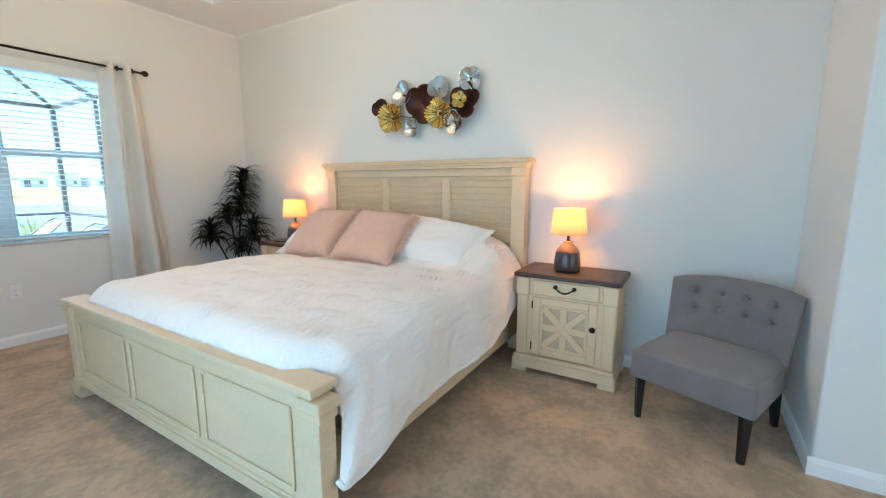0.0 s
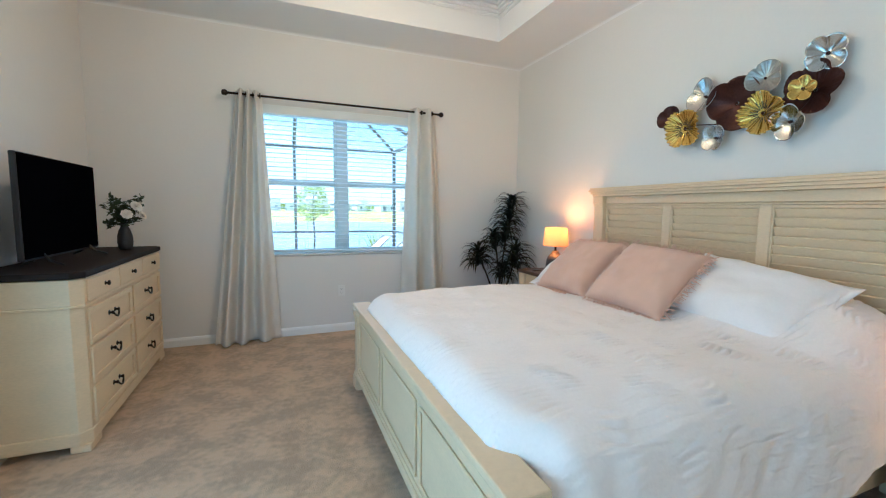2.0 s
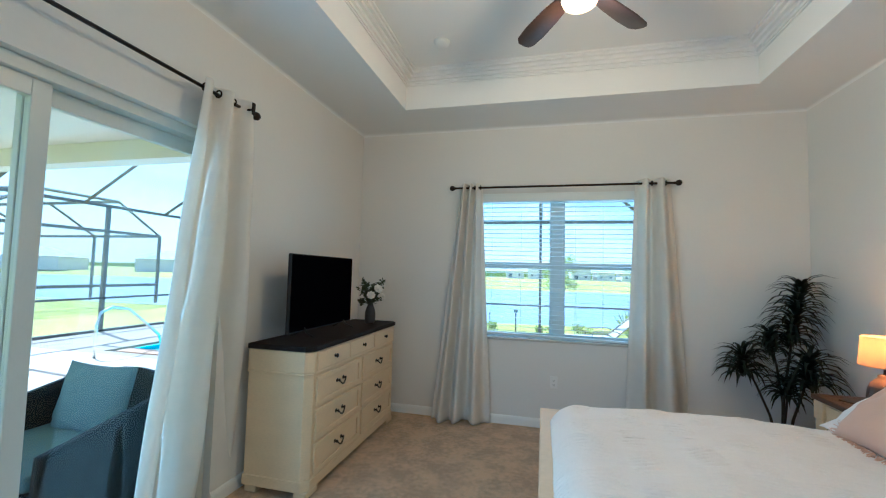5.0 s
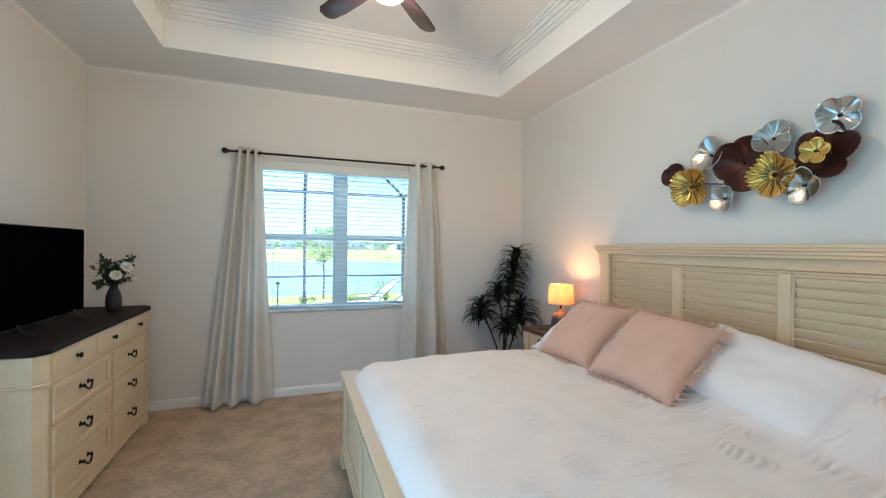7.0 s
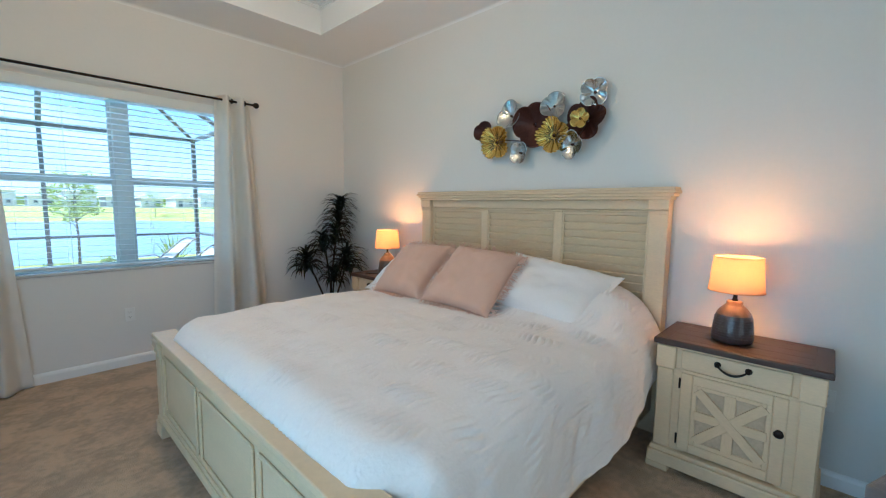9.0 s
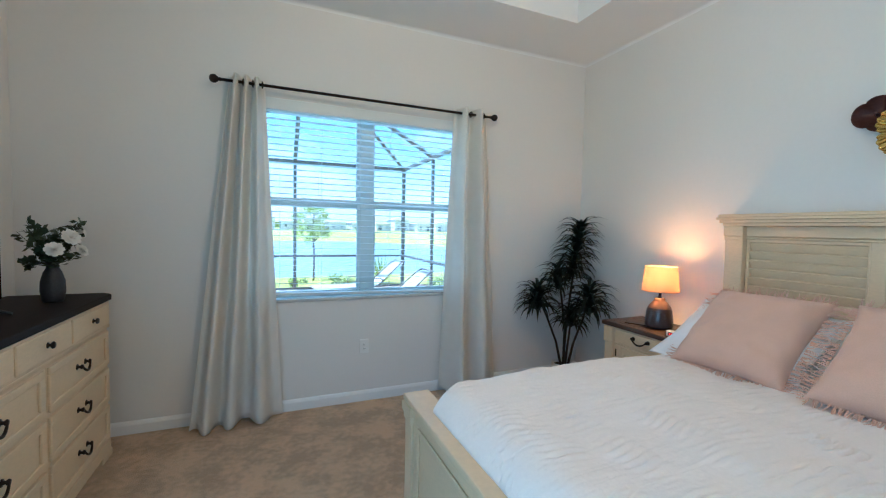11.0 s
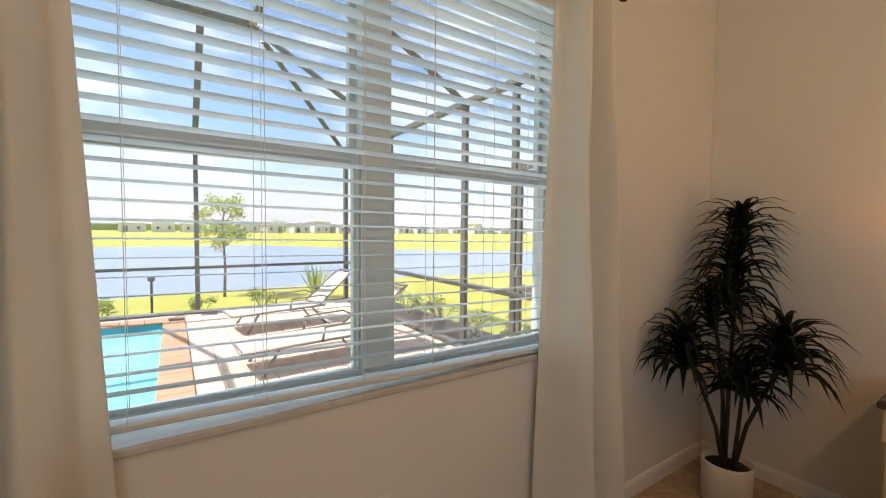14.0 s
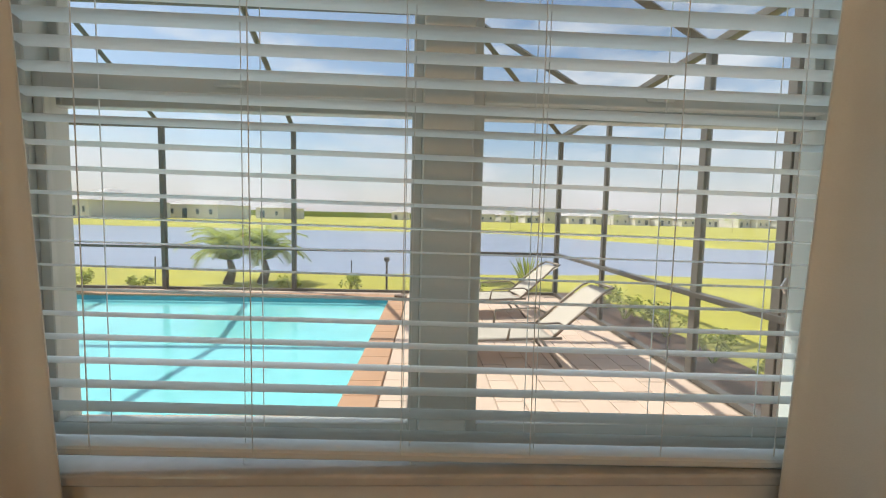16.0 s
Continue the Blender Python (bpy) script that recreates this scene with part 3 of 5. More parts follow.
    for y0, y1 in ((-0.965, -0.365), (-0.315, 0.315), (0.365, 0.965)):
        rim = 0.016
        part("moulding", boxes((-2.412, -2.40, y0, y1, 0.515, 0.515 + rim), (-2.412, -2.40, y0, y1, 0.185, 0.185 + rim), (-2.412, -2.40, y0, y0 + rim, 0.185 + rim, 0.515), (-2.412, -2.40, y1 - rim, y1, 0.185 + rim, 0.515), bevel=0.004), cream_paint, fb)
    part("plinth", boxes((-2.418, -2.330, -1.03, 1.03, 0.085, 0.135), (-2.410, -2.335, -1.03, 1.03, 0.135, 0.155), bevel=0.005), cream_paint, fb)
    for s in (-1, 1):
        part("side_rail", boxes((-2.345, -0.235, s * 1.02 - 0.018, s * 1.02 + 0.018, 0.14, 0.36), bevel=0.005), cream_paint, b)
    part("box_spring", boxes((-2.325, -0.245, -0.97, 0.97, 0.28, 0.42), bevel=0.02, seg=2), sham_cotton, b)
    part("mattress", boxes((-2.300, -0.245, -0.965, 0.965, 0.42, 0.66), bevel=0.05, seg=3), sham_cotton, b)
    return b


make_bed()


def make_comforter():
    c = thing("comforter", 0, BY, 0, 0, "white crinkled comforter spread over the bed", "comforter")
    flat, rad, drop = 0.925, 0.16, 0.25
    arc = rad * math.pi / 2
    total = flat + arc + drop
    top = 0.728
    rnd = random.Random(12)
    cells = {(i, k): (rnd.uniform(-0.18, 0.18), rnd.uniform(-0.15, 0.15), rnd.uniform(0.55, 1.0) if rnd.random() < 0.9 else 0.25, rnd.uniform(-0.25, 0.25)) for i in range(-14, 3) for k in range(-9, 10)}

    def smooth(t):
        t = max(0.0, min(1.0, t))
        return t * t * (3 - 2 * t)

    def pleats(x, q):
        """Depth of the short gathered tucks that run along the bed, in staggered patches."""
        i = math.floor(x / 0.21)
        row = q / 0.30 + 0.5 * (i % 2)
        k = math.floor(row)
        ox, oy, strength, skew = cells.get((i, k), (0, 0, 0, 0))
        px, py = x / 0.21 - i - 0.5 + ox, row - k - 0.5 + oy
        m = math.exp(-(px / 0.26) ** 4) * math.exp(-(py / 0.36) ** 4) * strength
        if m < 0.01:
            return 0.0
        phase = (q + skew * (x - i * 0.21)) / 0.033 + 0.9 * noise.noise(Vector((x * 9, q * 7, 3.3)))
        return m * (abs(math.sin(math.pi * phase)) ** 0.7 - 0.55)

    def fn(u, v):
        s = (v * 2 - 1)
        x = -2.285 + (2.285 - 0.30) * u
        sg = 1 if s > 0 else -1
        corner = max(0.0, 1 - (x + 2.285) / 0.13)
        reach = total + 0.04 * math.sin(x * 3.1 + 1.2 * (s > 0)) - 0.10 * corner ** 2 - 0.12 * smooth((x + 1.0) / 0.6)
        a = abs(s) * reach
        q = sg * a
        foot = max(0.0, 1 - (x + 2.285) / 0.11)
        zt = top + 0.022 * math.cos(s * 1.4) - 0.10 * foot ** 2.2 + 0.015 * math.sin(3 * x)
        # the pillows underneath lift it towards the headboard
        zt += 0.175 * smooth((x + 0.95) / 0.45) * (1 - smooth((a - 0.80) / 0.36))
        hang = 0.0
        fl = flat if sg < 0 else flat - 0.05
        if a < fl:
            y, z = a, zt
        elif a < fl + arc:
            t = (a - fl) / rad
            y, z = fl + rad * math.sin(t), zt - rad * (1 - math.cos(t))
        else:
            hang = a - fl - arc
            y, z = fl + rad + 0.10 * hang, zt - rad - hang
        k = hang / drop
        side = smooth((a - flat) / (arc + 0.5 * drop))
        fold = 0.012 * math.sin(x * 9 + 0.8 * sg + 1.5 * math.sin(x * 2.3)) * min(1.2, k * 1.3)
        crumple = noise.noise(Vector((x * 5 + q * 3, q * 2.4, 1.7))) * 0.030 + noise.noise(Vector((x * 14 - q * 6, q * 7, 4.7))) * 0.009
        y += fold + side * crumple + 0.030 * side * (sg < 0)
        # the foot edge lies on the cap of the footboard
        x -= 0.090 * smooth(1 - (x + 2.285) / 0.25) * (1 - smooth((a - 0.86) / 0.14))
        # the corner at the foot spills over the post
        spill = smooth(1 - (x + 2.285) / 0.42) * min(1.0, k * 1.4) * (sg < 0)
        y += 0.062 * spill
        z -= 0.11 * spill
        x -= 0.11 * spill
        n = noise.noise(Vector((x * 1.9, q * 1.7, 0.3))) * 0.020 + noise.noise(Vector((x * 5, q * 6, 2.3))) * 0.0075 + noise.noise(Vector((x * 11, q * 17, 8.3))) * 0.0032
        p = pleats(x, q)
        z += n + 0.024 * p * (1 - side)
        y += 0.005 * p * side
        return (x, sg * y, max(z, 0.03))
    cloth = part("cloth", sheet(240, 600, fn), white_cotton, c, smooth=True)
    m = cloth.modifiers.new("thick", "SOLIDIFY")
    m.thickness = 0.022
    m.offset = -1
    for v in (0.0, 1.0):
        part("hem", tube([Vector(fn(k / 120, v)) + Vector((0, 0.010 * (1 - 2 * v), 0.004)) for k in range(121)], 0.013, 6), white_cotton, c, "rolled stitched hem", True)
    return c


make_comforter()


def cushion(w, h, t, flange=0.0, seed=0, pinch=0.17):
    """A pillow lying flat, w along x, h along y, with soft pulled-in edges."""
    rnd = random.Random(seed)
    off = Vector((rnd.uniform(0, 50), rnd.uniform(0, 50), 0))
    bm = bmesh.new()
    n = 40

    def fn(side):
        def g(u, v):
            a, b = u * 2 - 1, v * 2 - 1
            sx = 1 - pinch * (1 - abs(b) ** 2) * abs(a) ** 3 * 0.5
            sy = 1 - pinch * (1 - abs(a) ** 2) * abs(b) ** 3 * 0.5
            f = 1 - flange
            ia, ib = min(1, abs(a) / f), min(1, abs(b) / f)
            th = ((1 - ia ** 3.2) * (1 - ib ** 3.2)) ** 0.55 if ia < 1 and ib < 1 else 0
            th = th * t * (1 + 0.10 * noise.noise(Vector((a * 1.6, b * 1.6, side)) + off))
            crease = 0.010 * noise.noise(Vector((a * 4, b * 4, side * 3)) + off)
            wave = 0.006 * math.sin(9 * a + 3 * b) * (1 if max(ia, ib) >= 1 else 0)
            z = side * (th / 2 + 0.002) + crease * min(1.0, th * 12) + wave
            return (a * w / 2 * sx, b * h / 2 * sy, z)
        return g
    sheet(n, n, fn(1), bm)
    sheet(n, n, fn(-1), bm)
    bmesh.ops.remove_doubles(bm, verts=bm.verts[:], dist=0.0001)
    edge = [e for e in bm.edges if len(e.link_faces) == 1]
    bmesh.ops.recalc_face_normals(bm, faces=bm.faces[:])
    bmesh.ops.bridge_loops(bm, edges=edge) if edge else None
    bmesh.ops.recalc_face_normals(bm, faces=bm.faces[:])
    return bm


def put_cushion(name, label, w, h, t, place, lean, yaw, spin, material, flange, seed, fringe=False):
    p = new(name)
    tagged(p, label, "pillow", "pillows on the bed")
    # local y is the pillow's up, z its front; stand it up facing -x, then lean it back
    p.matrix_basis = pose(*place) @ pose(0, 0, 0, 0, 0, yaw) @ pose(0, 0, 0, lean, 0, 0) @ pose(0, 0, 0, 0, 0, spin)
    part("cover", cushion(w, h, t, flange, seed), material, p, smooth=True)
    if not fringe:
        a, b = w / 2 * 0.90, h / 2 * 0.90
        for z in (0.004, -0.004):
            part("seam", tube([(a * math.copysign(abs(math.cos(t)) ** 0.35, math.cos(t)), b * math.copysign(abs(math.sin(t)) ** 0.35, math.sin(t)), z) for t in [2 * math.pi * k / 80 for k in range(81)]], 0.003, 5), material, p, "stitched flange seam")
    if fringe:
        rnd = random.Random(seed)
        bm = bmesh.new()
        for k in range(300):
            side = k % 4
            a = rnd.uniform(-1, 1)
            base = {0: (a * w / 2, -h / 2), 1: (a * w / 2, h / 2), 2: (-w / 2, a * h / 2), 3: (w / 2, a * h / 2)}[side]
            d = Vector({0: (0, -1, 0), 1: (0, 1, 0), 2: (-1, 0, 0), 3: (1, 0, 0)}[side])
            q = Vector((*base, 0)) - d * 0.012
            tube((q, q + d * 0.018 + Vector((rnd.uniform(-.006, .006), rnd.uniform(-.006, .006), rnd.uniform(-.012, .012))), q + d * 0.044 + Vector((rnd.uniform(-.014, .014), rnd.uniform(-.014, .014), rnd.uniform(-.02, .02)))), (0.004, 0.003, 0.0012), 4, bm)
        tagged(part("fringe", bm, pink_linen, p, "frayed pink fringe"), kind="stuff")
    return p


put_cushion("pillow_sham", "white cotton pillow sham with a flat flange against the headboard", 0.80, 0.55, 0.235, (-0.62, -3.03, 0.880), 34, -82, -11, sham_cotton, 0.10, 1)
put_cushion("pillow_sham", "white cotton pillow sham with a flat flange behind the pink pillow", 0.74, 0.54, 0.225, (-0.76, -1.93, 0.875), 33, -96, 3, sham_cotton, 0.10, 2)
put_cushion("throw_pillow", "dusty pink linen throw pillow with a fringed edge", 0.53, 0.53, 0.20, (-0.855, -2.615, 0.930), 40, -80, -6, pink_linen, 0.0, 3, True)
put_cushion("throw_pillow", "dusty pink linen throw pillow with a fringed edge", 0.53, 0.53, 0.20, (-0.810, -1.985, 0.915), 42, -92, 2, pink_linen, 0.0, 4, True)


# ---- nightstands ----
def bail_pull(parent, x, y, z, w=0.085):
    p = part("pull", tube([(x - w / 2 + w * k / 10, y - 0.022 - 0.006 * math.sin(math.pi * k / 10), z + 0.010 - 0.034 * math.sin(math.pi * k / 10) ** 0.8) for k in range(11)], [0.004 + 0.0025 * math.sin(math.pi * k / 10) for k in range(11)], 8), bronze, parent, "dark bronze bail pull", True)
    for s in (-1, 1):
        part("rosette", lathe([(0, 0.026), (0.010, 0.024), (0.012, 0.018), (0.006, 0.012), (0.008, 0.004), (0.015, 0.002), (0.015, 0)], 14, None, pose(x + s * w / 2, y, z + 0.008, 90, 0, 0)), bronze, p, smooth=True)
    return p


def knob(parent, x, y, z, r=0.015):
    return part("knob", lathe([(0, 0.026), (r * 0.7, 0.025), (r, 0.020), (r * 0.9, 0.015), (r * 0.4, 0.011), (r * 0.4, 0.004), (r * 0.8, 0.002), (r * 0.8, 0)], 16, None, pose(x, y, z, 90, 0, 0)), bronze, parent, "dark round knob", True)


def make_nightstand(x, y, label):
    n = thing("nightstand", x, y, 0, -90, label, "nightstand", "nightstands")
    W, D, H = 0.335, 0.205, 0.75
    top = part("top", prism([(-0.355, -0.215), (0.355, -0.215), (0.355, 0.215), (-0.355, 0.215)], 0.716, H - 0.003, 0.006), dark_wood, n, "dark brown stained wooden top")
    for x0, x1, y0, y1 in ((-0.350, -0.290, -0.210, 0.210), (0.290, 0.350, -0.210, 0.210), (-0.288, 0.288, -0.210, -0.160), (-0.288, 0.288, 0.160, 0.210), (-0.288, 0.288, -0.158, -0.052), (-0.288, 0.288, -0.050, 0.050), (-0.288, 0.288, 0.052, 0.158)):
        part("plank", boxes((x0, x1, y0, y1, H - 0.003, H), bevel=0.001), dark_wood, top)
    body = part("body", boxes((-W, -0.19, 0.02 - D, D, 0.03, 0.712), (0.19, W, 0.02 - D, D, 0.03, 0.712), (-0.19, 0.19, 0.035 - D, D, 0.10, 0.712), bevel=0.004), cream_paint, n)
    for s in (-1, 1):
        part("pilaster", boxes((s * 0.292 - 0.046, s * 0.292 + 0.046, -D - 0.004, 0.03 - D, 0.585, 0.712), (s * 0.292 - 0.038, s * 0.292 + 0.038, -D + 0.004, 0.03 - D, 0.13, 0.585), bevel=0.005), cream_paint, body)
    part("plinth", boxes((-0.352, 0.352, -D - 0.022, D, 0.035, 0.105), (-0.343, 0.343, -D - 0.012, D, 0.105, 0.128), bevel=0.007, seg=2), cream_paint, n)
    for s in (-1, 1):
        for y0, y1 in ((-D - 0.02, -D + 0.08), (D - 0.1, D - 0.005)):
            part("foot", boxes((s * 0.30 - 0.055, s * 0.30 + 0.055, y0, y1, 0.0, 0.036), bevel=0.005), cream_paint, n)
    dr = part("drawer", boxes((-0.222, 0.222, -D + 0.010, -D + 0.05, 0.595, 0.700), bevel=0.004), cream_paint, n)
    # dark sheets that paint the shade in the gaps round drawer and door
    part("gap_shade", boxes((-0.226, 0.226, -D + 0.027, -D + 0.034, 0.590, 0.705), (-0.223, 0.223, -D + 0.027, -D + 0.034, 0.136, 0.580)), slot_dark, body)
    part("rail", boxes((-0.250, 0.250, -D + 0.013, -D + 0.05, 0.577, 0.593), (-0.250, 0.250, -D + 0.013, -D + 0.05, 0.702, 0.714), bevel=0.002), cream_paint, body)
    bail_pull(dr, 0, -D + 0.010, 0.657, 0.125)
    dz0, dz1, dx = 0.140, 0.575, 0.218
    d = part("door", boxes((-dx, -dx + 0.055, -D + 0.010, -D + 0.035, dz0, dz1), (dx - 0.055, dx, -D + 0.010, -D + 0.035, dz0, dz1), (-dx + 0.055, dx - 0.055, -D + 0.010, -D + 0.035, dz1 - 0.05, dz1), (-dx + 0.055, dx - 0.055, -D + 0.010, -D + 0.035, dz0, dz0 + 0.05), bevel=0.004), cream_paint, n)
    part("door_panel", boxes((-dx + 0.055, dx - 0.055, -D + 0.0265, -D + 0.0325, dz0 + 0.05, dz1 - 0.05)), antique_panel, d, "tan recessed panel")
    cx, cz = 0.0, (dz0 + dz1) / 2
    hw, hh = dx - 0.055, (dz1 - dz0) / 2 - 0.05
    part("rim", boxes((-hw, -hw + 0.022, -D + 0.014, -D + 0.026, cz - hh, cz + hh), (hw - 0.022, hw, -D + 0.014, -D + 0.026, cz - hh, cz + hh), (-hw + 0.022, hw - 0.022, -D + 0.014, -D + 0.026, cz + hh - 0.022, cz + hh), (-hw + 0.022, hw - 0.022, -D + 0.014, -D + 0.026, cz - hh, cz - hh + 0.022), bevel=0.003), cream_paint, d)
    for i, (ang, ln, thick) in enumerate(((90, 2 * hh, 0.047), (0, 2 * hw, 0.047), (math.degrees(math.atan2(hh, hw)), 1.80 * math.hypot(hw, hh), 0.045), (-math.degrees(math.atan2(hh, hw)), 1.80 * math.hypot(hw, hh), 0.045))):
        bm = boxes((-ln / 2 + 0.012, ln / 2 - 0.012, -0.009 - 0.0012 * i, 0.006, -thick / 2, thick / 2), bevel=0.002)
        o = part("slat", bm, cream_paint, d)
        o.matrix_local = pose(cx, -D + 0.021, cz, 0, -ang, 0)
    knob(d, dx - 0.026, -D + 0.010, cz + 0.045, 0.020)
    for z in (dz0 + 0.06, dz1 - 0.06):
        part("hinge", tube(((-dx - 0.004, -D + 0.012, z - 0.028), (-dx - 0.004, -D + 0.012, z + 0.028)), 0.005, 8), bronze, d, "black hinge", True)
    return n


NSX = -0.395
ns = make_nightstand(NSX, -4.045, "cream nightstand with dark wood top beside the grey chair")
nn = make_nightstand(NSX, -1.165, "cream nightstand with dark wood top beside the plant")
for o in (ns, nn):
    o.scale = (1, 1, 0.967)


def make_lamp(x, y, label):
    l = thing("table_lamp", x, y, 0.7255, 0, label, "lamp", "bedside lamps")
    part("base", lathe([(0, 0), (0.068, 0), (0.083, 0.006), (0.088, 0.022), (0.085, 0.060), (0.078, 0.108), (0.073, 0.124)], 40), ceramic_dark, l, "dark ribbed ceramic base", True)
    bm = bmesh.new()
    for k in range(8):
        z = 0.030 + k * 0.0115
        pts = [((0.0878 - k * 0.0014) * math.cos(2 * math.pi * i / 36), (0.0878 - k * 0.0014) * math.sin(2 * math.pi * i / 36), z) for i in range(37)]
        tube(pts, 0.0016, 5, bm)
    part("ribs", bm, ceramic_dark, l)
    part("shoulder", lathe([(0.073, 0.124), (0.068, 0.136), (0.055, 0.152), (0.042, 0.165), (0.034, 0.171), (0.034, 0.183), (0.028, 0.187), (0, 0.187)], 40), ceramic_tan, l, "warm tan glazed shoulder", True)
    part("neck", lathe([(0.013, 0.186), (0.013, 0.192), (0.010, 0.196), (0.009, 0.215), (0.014, 0.218), (0.014, 0.262), (0, 0.262)], 18), bronze, l, smooth=True)
    part("bulb", lathe([(0.012, 0.262), (0.016, 0.272), (0.028, 0.295), (0.030, 0.312), (0.022, 0.333), (0, 0.342)], 16), fan_glass, l, "lit bulb", True)
    sh = part("shade", lathe([(0.115, 0.232), (0.100, 0.385)], 48), lampshade_cloth, l, "glowing beige drum shade", True)
    part("rim", tube([(0.1155 * math.cos(2 * math.pi * i / 40), 0.1155 * math.sin(2 * math.pi * i / 40), 0.233) for i in range(41)], 0.0022, 5), lampshade_cloth, sh)
    part("rim", tube([(0.1005 * math.cos(2 * math.pi * i / 40), 0.1005 * math.sin(2 * math.pi * i / 40), 0.384) for i in range(41)], 0.0022, 5), lampshade_cloth, sh)
    part("spider", boxes((-0.10, 0.10, -0.0015, 0.0015, 0.366, 0.369), (-0.0015, 0.0015, -0.10, 0.10, 0.362, 0.3655)), bronze, l)
    l.scale = (1.06, 1.06, 1.15)
    return l


LAMP_X = -0.40
make_lamp(LAMP_X, -4.005, "lit table lamp with beige shade on the nightstand by the chair")
make_lamp(LAMP_X, -1.15, "lit table lamp with beige shade on the nightstand by the plant")


def make_clock(x, y, rz):
    c = thing("alarm_clock", x, y, 0.7255, rz, "small white digital alarm clock on the nightstand", "clock")
    part("case", prism([(0.052 * math.cos(a) * (1.15 if abs(math.cos(a)) > .7 else 1), 0.030 * math.sin(a)) for a in [2 * math.pi * k / 24 for k in range(24)]], 0.0, 0.048, 0.006), outlet_white, c, smooth=True)
    part("display", boxes((-0.036, 0.036, -0.0335, -0.028, 0.012, 0.038), bevel=0.002), tv_screen, c, "dark display")
    bm = bmesh.new()
    for x0 in (-0.026, -0.012, 0.006, 0.020):
        bmesh.ops.create_cube(bm, size=1, matrix=Matrix.Translation((x0 + 0.003, -0.0338, 0.025)) @ Matrix.Diagonal((0.007, 0.0008, 0.013, 1)))
    part("digits", bm, led_red, c, "red lit digits")
    c.scale = (0.8, 0.8, 0.8)
    return c


make_clock(-0.545, -1.385, -70)
ph = thing("phone_charger", -0.475, -1.02, 0.7255, -60, "flat black phone lying on the nightstand", "phone")
part("body", boxes((-0.075, 0.075, -0.037, 0.037, 0.0, 0.009), bevel=0.004, seg=2), tv_plastic, ph)


# ---- dresser, television, vase ----
def make_dresser():
    d = thing("dresser", -4.135, -1.02, 0, 90, "cream dresser with dark top and bronze pulls against the wall", "dresser")
    L, D = 0.775, 0.235
    cut = [(-L, D), (-L, -D + 0.045), (-L + 0.045, -D), (L - 0.045, -D), (L, -D + 0.045), (L, D)]
    big = [(-L - 0.022, D), (-L - 0.022, -D + 0.030), (-L + 0.030, -D - 0.022), (L - 0.030, -D - 0.022), (L + 0.022, -D + 0.030), (L + 0.022, D)]
    mid = [(-L - 0.010, D), (-L - 0.010, -D + 0.038), (-L + 0.038, -D - 0.010), (L - 0.038, -D - 0.010), (L + 0.010, -D + 0.038), (L + 0.010, D)]
    part("top", prism(big, 0.950, 0.985, 0.006), black_top, d, "dark espresso wooden top")
    body = part("body", prism(cut, 0.04, 0.800, 0.003), cream_paint, d)
    part("apron", prism(mid, 0.805, 0.946, 0.005), cream_paint, body)
    part("cornice", prism([(x * 1.004, y * 1.004) for x, y in mid], 0.790, 0.806, 0.004), cream_paint, body)
    part("plinth", prism([(x * 1.012, y * 1.03) for x, y in cut], 0.045, 0.115, 0.006), cream_paint, d)
    for s in (-1, 1):
        for y0, y1 in ((-D - 0.004, -D + 0.09), (D - 0.1, D - 0.01)):
            part("foot", boxes((s * 0.70 - 0.075, s * 0.70 + 0.075, y0, y1, 0.0, 0.046), bevel=0.006), cream_paint, d)
    for x0, x1 in ((-0.715, -0.245), (-0.23, 0.23), (0.245, 0.715)):
        o = part("drawer", boxes((x0, x1, -D - 0.018, -D + 0.01, 0.818, 0.935), bevel=0.004), cream_paint, d)
        knob(o, (x0 + x1) / 2, -D - 0.018, 0.878, 0.016)
    for x0, x1 in ((-0.705, -0.02), (0.02, 0.705)):
        for z0, z1 in ((0.135, 0.335), (0.355, 0.555), (0.575, 0.775)):
            o = part("drawer", boxes((x0, x1, -D - 0.004, -D + 0.01, z0, z1), (x0, x1, -D - 0.016, -D - 0.004, z0, z0 + 0.034), (x0, x1, -D - 0.016, -D - 0.004, z1 - 0.034, z1), (x0, x0 + 0.04, -D - 0.016, -D - 0.004, z0 + 0.034, z1 - 0.034), (x1 - 0.04, x1, -D - 0.016, -D - 0.004, z0 + 0.034, z1 - 0.034), bevel=0.003), cream_paint, d)
            bail_pull(o, (x0 + x1) / 2, -D - 0.004, (z0 + z1) / 2, 0.095)
    return d


make_dresser()


def make_tv():
    t = thing("television", -4.165, -1.165, 0.985, 90, "black flat-screen television switched off on the dresser", "television")
    part("housing", boxes((-0.500, 0.450, 0.0, 0.030, 0.045, 0.622), (-0.30, 0.30, 0.030, 0.060, 0.10, 0.36), bevel=0.005), tv_plastic, t)
    part("screen", boxes((-0.494, 0.444, -0.004, 0.0, 0.058, 0.616)), tv_screen, t, "glossy black screen")
    for s in (-1, 1):
        part("leg", tube(((s * 0.30, 0.015, 0.085), (s * 0.31, -0.03, 0.03), (s * 0.32, -0.095, 0.006)), (0.009, 0.008, 0.006), 6), tv_plastic, t)
        part("leg", tube(((s * 0.30, 0.015, 0.085), (s * 0.31, 0.05, 0.03), (s * 0.32, 0.10, 0.006)), (0.009, 0.008, 0.006), 6), tv_plastic, t)
    return t


make_tv()


